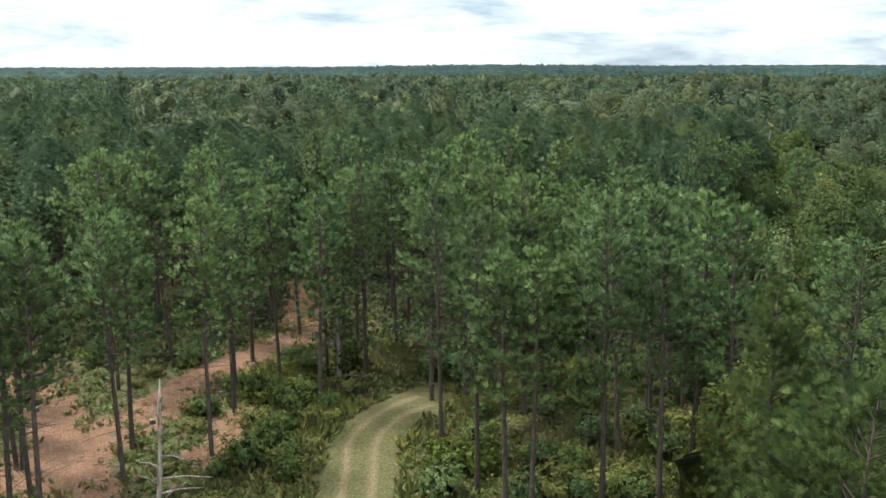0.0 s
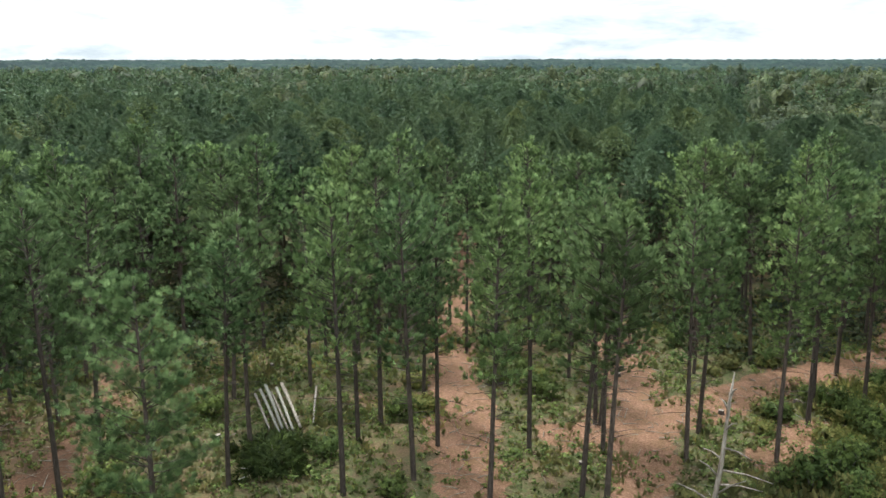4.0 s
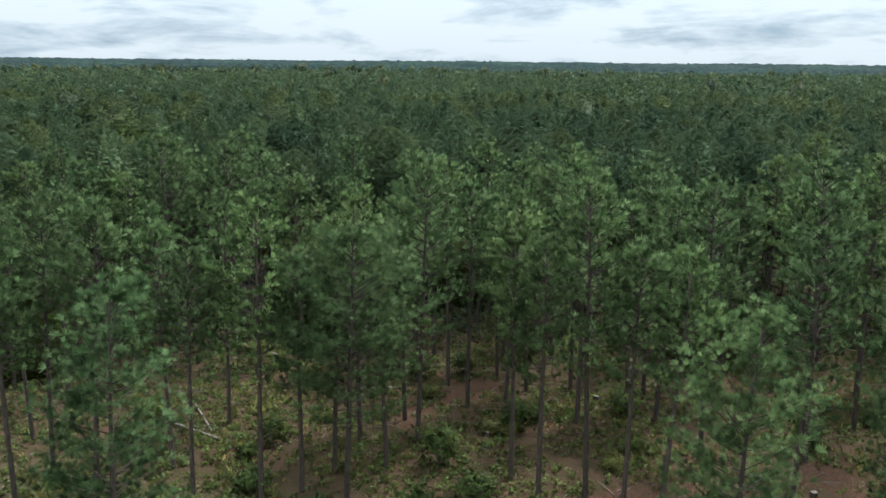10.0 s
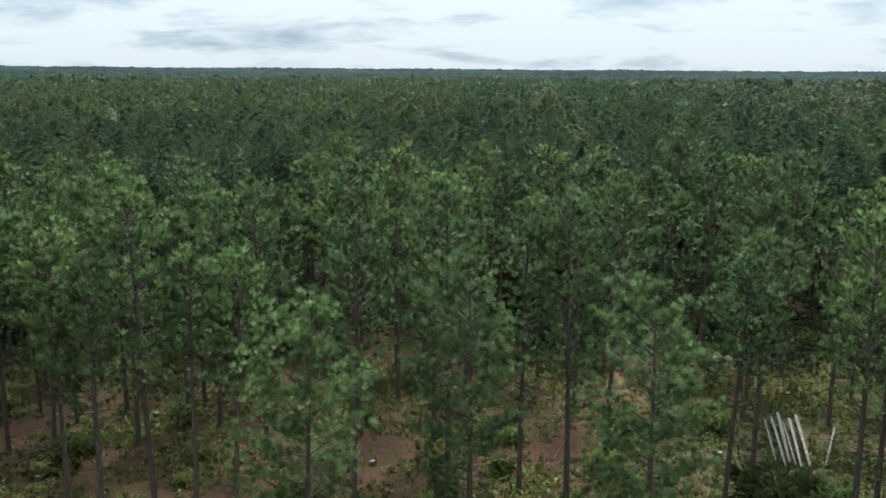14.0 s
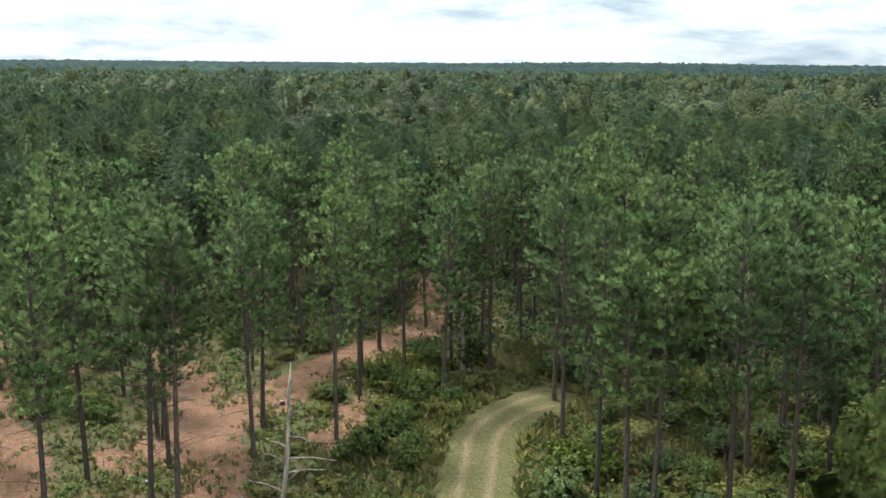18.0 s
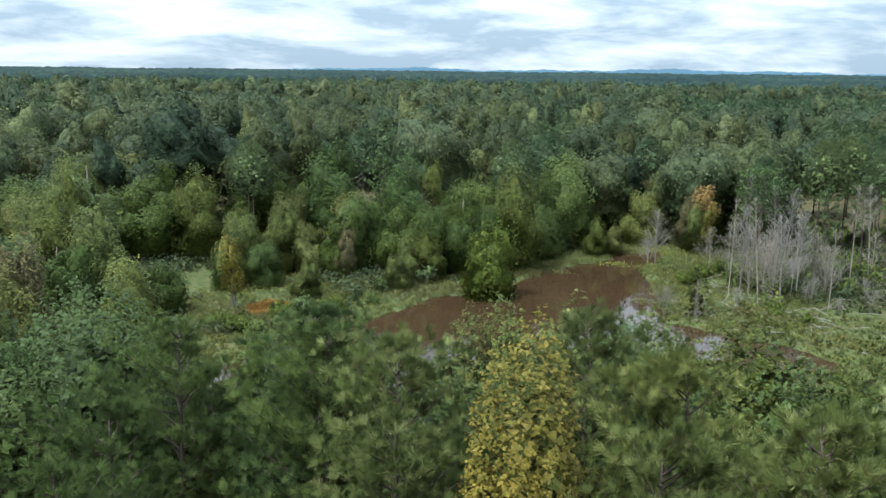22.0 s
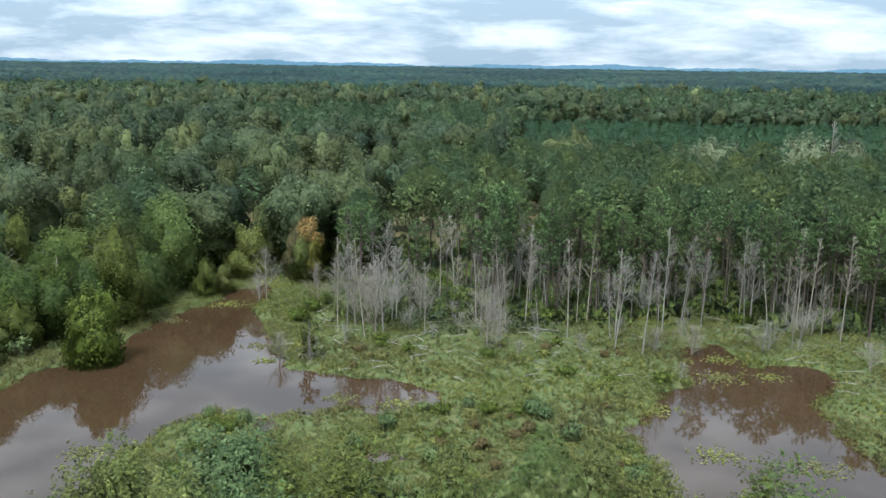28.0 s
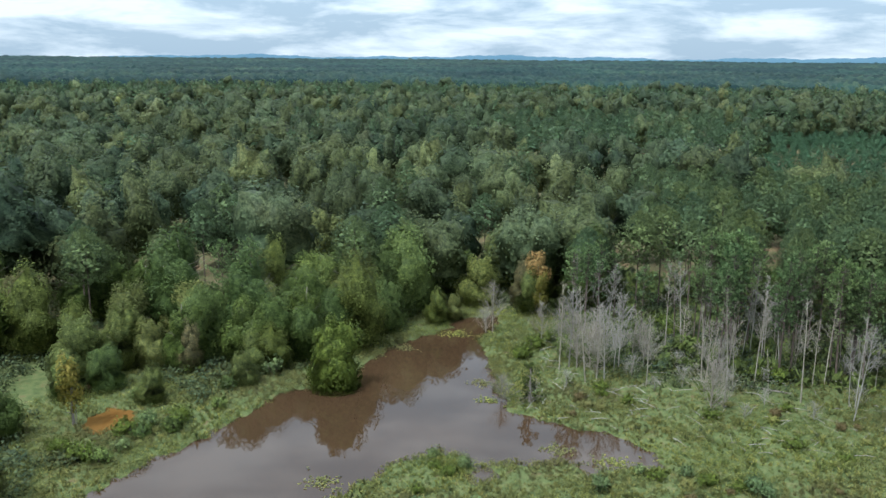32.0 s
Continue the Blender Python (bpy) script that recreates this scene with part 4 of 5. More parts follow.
# ---- which trees grow where ----
def polar(x, y):
    return np.hypot(x, y), np.degrees(np.arctan2(-np.asarray(x), np.asarray(y)))


def hardwood_share(x, y):
    """How much of the wood at a place is broad-leaved."""
    d, yaw = polar(x, y)
    w = waves(x, y, 0.02, 1.0)
    edge = 150 + 40 * w
    share = np.where(d > edge, 0.85, 0.02)
    share = np.where((yaw > 20) & (yaw < 62), np.where(d > 260 + 60 * w, 0.55, 0.02), share)
    share = np.where(yaw >= 62, np.where((d > 105) & (d < 165 + 20 * w), 0.45, 0.06), share)
    east = yaw < -14 - 6 * np.clip((d - 60) / 60, -1, 1)
    share = np.where(east, 0.93, share)
    stand = (yaw < -84 + 6 * w) & (d < 190 + 25 * w)
    share = np.where(stand & east, 0.08, share)
    share = np.where((yaw < -75) & (d > 260) & (d < 420), 0.35, share)
    share = np.where((yaw < -98) & (d > 430) & (d < 600), 0.15, share)
    return np.where(d > 600, 0.45 + 0.4 * waves(x, y, 0.004, 2.0), share)


def scatter(seed, spacing, near, far, keep):
    """Jittered places over a ring of the plan, where keep() allows."""
    rng = np.random.default_rng(seed)
    n = int(far / spacing) + 1
    g = np.arange(-n, n + 1) * spacing
    gx, gy = np.meshgrid(g, g)
    gx = (gx + rng.uniform(-0.42, 0.42, gx.shape) * spacing).ravel()
    gy = (gy + rng.uniform(-0.42, 0.42, gy.shape) * spacing).ravel()
    d, yaw = polar(gx, gy)
    ok = (d > near) & (d < far) & (yaw > -122) & (yaw < 140)
    gx, gy = gx[ok], gy[ok]
    ok = keep(gx, gy)
    return gx[ok], gy[ok], rng


def woods_keep(x, y):
    """Where trees can stand: off water, marsh, track and lanes, not on top of a planted tree."""
    d = shore(x, y)
    ok = (d > np.where(y > 28, np.where(x < 84, 12, 6.5), 9)) & (track_mask(x, y) < 0.05) & (lane_mask(x, y) < 0.3)
    ok &= ~((x > 60) & (x < 106) & (y < 26) & (y > -46))
    ok &= ~((np.hypot(x - 73, y - 63) < 6) | (np.hypot((x - 82) * 0.8, y - 56) < 6))
    p = np.array(planted)
    near = np.hypot(x, y) < 75
    for px, py in p:
        ok &= ~(near & ((x - px) ** 2 + (y - py) ** 2 < 9))
    d0, yaw = polar(x, y)
    ok &= ~((d0 < 64) & (yaw > 20)) & ~((d0 < 58) & (yaw > -18)) & ~((d0 < 38) & (yaw <= -18)) & ~((yaw < -40) & (d0 < 62))
    return ok


gx, gy, tree_rng = scatter(3, 5.2, 30, 86, woods_keep)
share = hardwood_share(gx, gy)
draw = tree_rng.uniform(0, 1, len(gx))
for x, y, s, u in zip(gx, gy, share, draw):
    d0, yaw0 = polar(x, y)
    if u > s:
        plant(PINES, x, y, tree_rng.uniform(0.82, 1.06))
    else:
        v = tree_rng.uniform()
        k = BROADLEAVES if v < 0.58 else DARK_TREES if v < 0.82 else PALE_TREES if v < 0.95 else YELLOW_TREES
        plant(k, x, y, tree_rng.uniform(0.8, 1.2) * (0.9 if x > 50 else 1), height=tree_rng.uniform(0.72, 1.0))

def bank_keep(x, y):
    d0, yaw = polar(x, y)
    return woods_keep(x, y) & (yaw < -16) & (d0 < 116 + 4 * waves(x, y, 0.1, 1.0))


gx, gy, tree_rng = scatter(8, 6.4, 86, 122, bank_keep)
for x, y, s in zip(gx, gy, hardwood_share(gx, gy)):
    if tree_rng.uniform() > s:
        plant(PINES, x, y, tree_rng.uniform(0.76, 0.98))
        plant(PINES, x + tree_rng.uniform(2.2, 3.6), y + tree_rng.uniform(-2.5, 2.5), tree_rng.uniform(0.72, 0.95))
    elif x > 118 or y > 34:
        v = tree_rng.uniform()
        k = BROADLEAVES if v < 0.56 else DARK_TREES if v < 0.80 else PALE_TREES if v < 0.85 else LIME_TREES if v < 0.95 else TAN_TREES
        plant(k, x, y, tree_rng.uniform(0.7, 1.25), height=tree_rng.uniform(0.62, 0.95))


def young_mask(x, y):
    """The clearing in the east that is replanted with young pines."""
    d0, yaw = polar(x, y)
    w = waves(x, y, 0.02, 3.0)
    return (d0 > 206 + 10 * w) & (d0 < young_end(x, y)) & (yaw < -91.5 + 3 * waves(x, y, 0.03, 5.0))


def young_end(x, y):
    return 405 + 22 * waves(x, y, 0.02, 3.0) + 1.6 * (-95 - polar(x, y)[1])


def outer_keep(x, y):
    d0, yaw = polar(x, y)
    return woods_keep(x, y) & ~young_mask(x, y) & ~((yaw < -16) & (d0 < 119 + 4 * waves(x, y, 0.1, 1.0)))


# ---- the woods further off ----
def crown_shell(seed, kind, n, blades, size, deep=0.2, masses=30, core=2):
    """A light crown for the woods, height 1: a pine's lumpy dome or an uneven leafy mass, with leaves standing out of it."""
    rng = np.random.default_rng(seed)
    if kind == "leaf":
        return leafy_crown(rng, n, size, rng.uniform(0.24, 0.36), max(0.05, 0.62 - 2 * deep), 1.0, masses, core=core)
    base = rng.uniform(0.46, 0.58)
    wide = rng.uniform(0.13, 0.165)
    spin, twist = rng.uniform(0, 6, 2)

    def side(u, a):
        return wide * (0.5 + 0.62 * np.sin(np.pi * (0.25 + 0.56 * u))) * (1 - u ** 4) ** 0.8 * (1 + 0.22 * np.sin(3 * a + spin + 9 * u) + 0.14 * np.sin(7 * a + twist + 23 * u))

    u = rng.uniform(0, 1, n) ** 0.85
    a = rng.uniform(0, 2 * np.pi, n)
    r = side(u, a) * rng.uniform(0.80, 1.08, n)
    p = np.column_stack([np.cos(a) * r, np.sin(a) * r, base + (0.985 - base) * u])
    d = np.column_stack([np.cos(a) * 0.6, np.sin(a) * 0.6, np.full(n, 0.9)]) + rng.normal(0, 0.15, (n, 3))
    middle = np.array([0, 0, base + 0.3 * (1 - base)])
    needles = tufts(rng, p, d, rng.uniform(0.75, 1.3, n) * size, blades, 0.6 / (blades + 1), 0.40, unit(p - middle) + 0.5 * unit(d) + rng.normal(0, 0.22, (n, 3)))
    m = int(n * 0.7)
    u, a = rng.uniform(0, 1, m) ** 0.9, rng.uniform(0, 2 * np.pi, m)
    r = side(u, a) * rng.uniform(0.3, 0.8, m)
    q = np.column_stack([np.cos(a) * r, np.sin(a) * r, base + (0.95 - base) * u])
    return join([needles, leaf_bits(rng, q, q - middle, rng.uniform(0.7, 1.3, m) * size * 0.75, 0.6)])


def woods(name, seed, spots, heights, shells, mat, label, tone=0.45, top=1.0, vary=0.34):
    """One joined wood: a shell set at every spot."""
    rng = np.random.default_rng(seed)
    vs, fs, ts, ns, base = [], [], [], [], 0
    tint = np.clip(rng.normal(0, vary, len(spots)) + tone, 0, 1)
    tint = np.where(tint > 0.97, rng.uniform(0.7, 1.0, len(spots)), tint) * top
    which = rng.integers(0, len(shells), len(spots))
    for k, (sv, sf, sn) in enumerate(shells):
        sel = np.where(which == k)[0]
        if not len(sel):
            continue
        a = rng.uniform(0, 2 * np.pi, len(sel))
        wide = rng.uniform(0.8, 1.3, len(sel))
        h = heights[sel]
        co, si = np.cos(a) * h * wide, np.sin(a) * h * wide
        x = sv[None, :, 0] * co[:, None] - sv[None, :, 1] * si[:, None] + spots[sel, 0:1]
        y = sv[None, :, 0] * si[:, None] + sv[None, :, 1] * co[:, None] + spots[sel, 1:2]
        z = sv[None, :, 2] * h[:, None] + spots[sel, 2:3]
        vs.append(np.stack([x, y, z], -1).reshape(-1, 3))
        fs.append((sf[None] + (np.arange(len(sel)) * len(sv))[:, None, None]).reshape(-1, 3) + base)
        ts.append(np.repeat(tint[sel], len(sv)))
        ca, sa = np.cos(a)[:, None], np.sin(a)[:, None]
        ns.append(np.stack([sn[None, :, 0] * ca - sn[None, :, 1] * sa, sn[None, :, 0] * sa + sn[None, :, 1] * ca, np.repeat(sn[None, :, 2], len(sel), 0)], -1).reshape(-1, 3))
        base += len(sel) * len(sv)
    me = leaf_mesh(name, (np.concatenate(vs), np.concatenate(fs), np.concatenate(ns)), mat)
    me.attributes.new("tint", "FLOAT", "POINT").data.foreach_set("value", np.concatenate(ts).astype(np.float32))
    return tagged(new(name, me), label, "woods", kind="stuff")


def boles(name, spots, heights, mat, label):
    tri = np.array([[1, 0], [-0.5, 0.866], [-0.5, -0.866]])
    lo = np.concatenate([tri * 0.16, np.full((3, 1), -0.1)], 1)
    vs = np.concatenate([np.repeat(lo[None], len(spots), 0), np.repeat(np.concatenate([tri * 0.06, np.zeros((3, 1))], 1)[None], len(spots), 0)], 1)
    vs[:, 3:, 2] = heights[:, None] * 0.85
    vs += spots[:, None]
    f = np.array([[0, 1, 4], [0, 4, 3], [1, 2, 5], [1, 5, 4], [2, 0, 3], [2, 3, 5]])
    return tagged(new(name, mesh(name, vs.reshape(-1, 3), (f[None] + np.arange(len(spots))[:, None, None] * 6).reshape(-1, 3), mat)), label, "woods", kind="stuff")


def far_terrain(x, y):
    """Gentle rises of the land far off; low hills on the skyline."""
    d, yaw = polar(x, y)
    z = 5.0 * waves(x, y, 0.0035, 0.7) * np.clip((d - 400) / 900, 0, 1)
    for middle, width, rise, away in ((0, 15, 12, 1500), (104, 9, 9, 1400), (62, 8, 6, 1700)):
        z = z + rise * np.exp(-((yaw - middle) / width) ** 2 - ((d - away) / 450) ** 2)
    side = np.clip((-48 - yaw) / 20, 0, 1)
    return z + np.clip((d - 3000) / 1700, 0, 1) * (6 - 4 * side)


def plant_ring(leafy_gap, near, far):
    """Single broad-leaved trees on the next ring, by their share of the wood."""
    gx, gy, rng = scatter(15, leafy_gap, near, far, outer_keep)
    for x, y, s in zip(gx, gy, hardwood_share(gx, gy)):
        if rng.uniform() < s:
            v = rng.uniform()
            k = BROADLEAVES if v < 0.58 else DARK_TREES if v < 0.84 else PALE_TREES if v < 0.92 else LIME_TREES if v < 0.97 else TAN_TREES
            plant(k, x, y, rng.uniform(1.0, 1.6), height=rng.uniform(0.62, 0.92))


plant_ring(7.6, 86, 132)
RINGS = ((4.9, 86, 132, 760, 12, 0.0215), (5.4, 132, 215, 340, 7, 0.030), (6.2, 215, 430, 60, 4, 0.052), (8.6, 430, 820, 14, 4, 0.08))
for k, (spacing, near, far, n, blades, size) in enumerate(RINGS):
    gx, gy, rng = scatter(5 + k, spacing, near, far, outer_keep)
    ok = rng.uniform(0, 1, len(gx)) > hardwood_share(gx, gy)
    gx, gy = gx[ok], gy[ok]
    d0, yaw0 = polar(gx, gy)
    spots = np.column_stack([gx, gy, ground_z(gx, gy) + far_terrain(gx, gy)])
    h = rng.uniform(14.5, 18.2, len(gx)) * np.where(yaw0 < -20, 0.9, 1)
    shells = [crown_shell(60 + q, "pine", n, blades, size) for q in range(6)]
    # cloud shade on further rings is put into the tone; two stands are lighter
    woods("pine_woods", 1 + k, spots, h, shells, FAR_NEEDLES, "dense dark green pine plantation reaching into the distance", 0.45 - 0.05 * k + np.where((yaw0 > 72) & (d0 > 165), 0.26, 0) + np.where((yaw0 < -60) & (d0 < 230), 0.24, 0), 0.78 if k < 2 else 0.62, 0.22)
    if near < 150:
        stem = d0 < 165
        boles("pine_boles", spots[stem], h[stem], BARK, "dark bare trunks inside the woods")
gx, gy, rng = scatter(29, 4.3, 200, 520, young_mask)
spots = np.column_stack([gx, gy, ground_z(gx, gy)])
woods("young_pine_woods", 30, spots, rng.uniform(6.0, 8.2, len(gx)), [crown_shell(80 + q, "pine", 50, 4, 0.07) for q in range(4)], YOUNG_NEEDLES, "even carpet of young blue-green pines in a clearing", 0.42, 0.7, 0.1)
gx, gy, rng = scatter(28, 6.0, 380, 520, lambda x, y: (polar(x, y)[1] < -90) & (polar(x, y)[0] - young_end(x, y) > 0) & (polar(x, y)[0] - young_end(x, y) < 34))
spots = np.column_stack([gx, gy, ground_z(gx, gy)])
woods("broadleaf_woods", 31, spots, rng.uniform(9, 15, len(gx)), [crown_shell(90 + q, "leaf", 160, 1, 0.036, 0.30, 34, 2) for q in range(4)], FAR_LEAVES, "dark leafy trees along the far edge of the clearing", 0.4, 0.8)
RINGS = ((9.0, 132, 215, 1700, 1, 0.0150, 0.24, 60, 3), (9.4, 215, 430, 400, 1, 0.026, 0.20, 34, 3), (11.5, 430, 820, 80, 1, 0.048, 0.17, 16, 2))
for k, (spacing, near, far, n, leaves, size, deep, masses, core) in enumerate(RINGS):
    gx, gy, rng = scatter(15 + k, spacing, near, far, outer_keep)
    ok = rng.uniform(0, 1, len(gx)) < hardwood_share(gx, gy)
    gx, gy = gx[ok], gy[ok]
    d0, yaw0 = polar(gx, gy)
    spots = np.column_stack([gx, gy, ground_z(gx, gy) + far_terrain(gx, gy)])
    h = np.clip(rng.normal(15.0, 3.0, len(gx)), 9, 22) * np.where(yaw0 < -20, 0.95, 1) * np.where((yaw0 < -20) & (d0 < 112), 0.76, 1)
    shells = [crown_shell(70 + q, "leaf", n, leaves, size, deep, masses, core) for q in range(7)]
    pale = rng.uniform(0, 1, len(gx)) < 0.10
    woods("broadleaf_woods", 11 + k, spots[~pale], h[~pale], shells, FAR_LEAVES, "mixed broad-leaved woods in late summer green", np.where(yaw0 > -16, 0.60, 0.45)[~pale], 1.0 if k < 1 else 0.84)
    woods("pale_woods", 21 + k, spots[pale], h[pale], shells, FAR_PALE, "pale and yellowing trees among the woods")


def cell_bumps(x, y, size, seed):
    """Rounded tree tops: height 0 to 1 from the nearest of scattered points."""
    cx, cy = np.floor(x / size), np.floor(y / size)
    best = np.full(x.shape, 9.0)
    lift = np.zeros(x.shape)
    for i in (-1, 0, 1):
        for j in (-1, 0, 1):
            a, b = cx + i, cy + j
            r1 = np.modf(np.abs(np.sin(a * 127.1 + b * 311.7 + seed) * 43758.5453))[0]
            r2 = np.modf(np.abs(np.sin(a * 269.5 + b * 183.3 + seed) * 43758.5453))[0]
            q = np.hypot(x / size - a - r1, y / size - b - r2)
            lift = np.where(q < best, r2, lift)
            best = np.minimum(best, q)
    return np.clip(1 - best * best * 1.3, 0, 1), lift


def far_canopy():
    yaw = np.radians(np.arange(-120, 138, 0.2))
    r = [800.0]
    while r[-1] < 4950:
        r.append(r[-1] + 3.4 * (r[-1] / 400) ** 1.1)
    r = np.array(r)
    rr, aa = np.meshgrid(r, yaw, indexing="ij")
    rng = np.random.default_rng(9)
    rr = rr + rng.uniform(-0.4, 0.4, rr.shape) * 3.0 * (rr / 400)
    x, y = -np.sin(aa) * rr, np.cos(aa) * rr
    size = 9.0
    bump, lift = cell_bumps(x, y, size, 3.0)
    hard = hardwood_share(x, y)
    z = far_terrain(x, y) + 10.0 + bump * (3.0 + 4.0 * lift + 1.5 * hard) + rng.normal(0, 1.0, x.shape) * (1 + np.clip((rr - 2000) / 1500, 0, 1.6))
    z[0] = 0
    n = len(yaw)
    i = (np.arange(len(r) - 1)[:, None] * n + np.arange(n - 1)[None]).ravel()
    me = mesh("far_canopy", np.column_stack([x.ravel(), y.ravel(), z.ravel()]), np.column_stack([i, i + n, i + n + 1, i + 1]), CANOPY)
    me.attributes.new("hard", "FLOAT", "POINT").data.foreach_set("value", hard.ravel().astype(np.float32))
    me.attributes.new("lift", "FLOAT", "POINT").data.foreach_set("value", lift.ravel().astype(np.float32))
    return tagged(new("far_woods", me), "forest canopy stretching to low hills on the skyline", "woods", kind="stuff")


def canopy_material():
    m, n, l = material("far_canopy")

    def attr(key):
        a = n.new("ShaderNodeAttribute")
        a.attribute_name = key
        return a.outputs["Fac"]

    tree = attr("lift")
    # blue haze and the crowns' shade are put into these dark colours
    hazed_pine = ramp(n, l, tree, [(0.0, (0.0065, 0.0180, 0.0195)), (0.6, (0.0105, 0.0270, 0.0265)), (1.0, (0.0190, 0.0380, 0.0330))])
    hazed_leaf = ramp(n, l, tree, [(0.0, (0.0080, 0.0200, 0.0195)), (0.6, (0.0165, 0.0330, 0.0265)), (1.0, (0.0390, 0.0520, 0.0345))])
    col = mix(n, l, attr("hard"), hazed_pine, hazed_leaf)
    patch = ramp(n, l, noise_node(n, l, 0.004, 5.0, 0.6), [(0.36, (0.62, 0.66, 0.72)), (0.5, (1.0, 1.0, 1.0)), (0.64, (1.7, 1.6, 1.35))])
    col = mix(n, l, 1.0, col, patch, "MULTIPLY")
    d = n.new("ShaderNodeBsdfPrincipled")
    d.inputs["Roughness"].default_value = 0.9
    d.inputs["Specular IOR Level"].default_value = 0.1
    o = n.new("ShaderNodeOutputMaterial")
    l.new(col, d.inputs["Base Color"])
    l.new(d.outputs[0], o.inputs["Surface"])
    return m


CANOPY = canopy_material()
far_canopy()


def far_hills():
    """Low hills on the skyline, five kilometres off, blue by painted haze."""
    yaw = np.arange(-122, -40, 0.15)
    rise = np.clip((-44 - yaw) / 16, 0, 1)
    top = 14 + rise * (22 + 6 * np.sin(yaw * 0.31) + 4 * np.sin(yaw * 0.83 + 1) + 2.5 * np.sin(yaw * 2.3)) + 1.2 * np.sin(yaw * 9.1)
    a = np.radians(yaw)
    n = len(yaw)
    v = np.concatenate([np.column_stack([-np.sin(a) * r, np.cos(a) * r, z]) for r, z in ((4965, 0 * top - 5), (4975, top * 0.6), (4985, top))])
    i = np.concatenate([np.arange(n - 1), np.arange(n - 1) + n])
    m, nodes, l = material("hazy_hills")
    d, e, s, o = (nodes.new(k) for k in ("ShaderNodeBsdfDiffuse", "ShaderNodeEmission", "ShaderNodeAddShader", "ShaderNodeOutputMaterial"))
    # blue haze over the hills is put into their colour and a faint glow
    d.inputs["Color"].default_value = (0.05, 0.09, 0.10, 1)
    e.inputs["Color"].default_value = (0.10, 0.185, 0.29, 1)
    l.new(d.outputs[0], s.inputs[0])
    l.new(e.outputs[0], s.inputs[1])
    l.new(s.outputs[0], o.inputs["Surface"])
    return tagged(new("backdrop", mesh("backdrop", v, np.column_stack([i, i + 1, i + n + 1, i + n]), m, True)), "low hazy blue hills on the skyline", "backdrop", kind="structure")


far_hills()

# ---- dead trees, shrubs and other single things ----
SHRUBS = []
for seed, h, r, mat, what in ((81, 1.5, 1.2, LEAVES, "leafy green shrub on the forest floor"), (82, 1.1, 1.0, DARK_LEAVES, "dark green shrub on the forest floor"),
                              (83, 1.9, 1.3, PALE_LEAVES, "pale leafy shrub on the forest floor"), (84, 0.9, 1.1, GRASS, "low weedy shrub on the forest floor"),
                              (85, 2.2, 1.2, DARK_LEAVES, "dark evergreen shrub on the forest floor"), (86, 1.3, 1.3, WILLOW_LEAVES, "bright green shrub on damp ground"),
                              (87, 1.2, 1.0, RUST_LEAVES, "rust-brown shrub on damp ground")):
    wood, green = shrub(seed, h, r, 170, 0.10, 5)
    SHRUBS.append(["shrub", [("woody_base", mesh("woody_base", *wood, GREY_BARK)), ("leaves", leaf_mesh("leaves", green, mat))], what, "shrub", "shrubs", None])

DEAD_TREES = []
for seed, h, forks, spread, thick, twigs in ((91, 12.0, 34, 0.24, 0.062, 6), (92, 11.0, 42, 0.36, 0.060, 7), (93, 8.5, 14, 0.12, 0.05, 4), (94, 11.0, 56, 0.50, 0.085, 9), (95, 7.0, 50, 0.5, 0.05, 10), (96, 12.5, 30, 0.3, 0.065, 6), (97, 9.0, 34, 0.35, 0.05, 8)):
    DEAD_TREES.append(["dead_tree", [("trunk", mesh("trunk", *bare_tree(seed, h, forks, spread, thick, twigs, 0.45 if seed < 94 else 0.25), WEATHERED if seed % 2 else DEAD_WOOD, True))],
                       "leafless grey dead tree standing in the marsh", "dead tree", "dead trees", None])
BARE_BUSH = [["bare_bush", [("thicket", mesh("thicket", *join([bare_tree(100 + k, 3.6, 20, 0.9, 0.03, 8, 0.05) for k in range(3)]), DEAD_WOOD, True))],
              "leafless grey thicket in the marsh", "dead bush", "dead bushes", None]]

STAG_BUSH = [["bare_bush", [("thicket", mesh("thicket", *join([bare_tree(110 + k, 4.6, 26, 0.85, 0.04, 9, 0.05) for k in range(3)]), WEATHERED, True))],
              "bleached leafless thicket spreading in the marsh", "dead bush", "dead bushes", None]]
MARSH_DEAD = [(99, 12, 3), (104, 11, 3), (103, 17, 3), (105, 15, 4), (103, -5, 0), (113, -6, 1), (100, -10, 0), (96, -15, 1), (97, -20, 2), (106, -27, 1), (109, -34, 3),
              (105, -35, 2), (99, -36, 4), (95, -18, 1), (112, 6, 0), (112, 4, 1), (114, 2, 0), (110, 22, 4), (114, 30, 4), (103, 1, 2), (104, -2, 0), (107, -13, 0),
              (108, -25, 1), (118, -46, 1), (111, -48, 4)]
for x, y, k in MARSH_DEAD:
    plant(DEAD_TREES, x, y, plant_rng.uniform(0.88, 1.1), k, tilt=0.05)
for k in range(72):
    x, y = plant_rng.uniform(98, 120), plant_rng.uniform(-44, 20)
    if shore(np.array([x]), np.array([y]))[0] > 5:
        plant(DEAD_TREES, x, y, plant_rng.uniform(0.5, 1.1), int(plant_rng.choice([0, 0, 0, 2, 2, 5, 5, 1, 4, 6])), tilt=0.05)
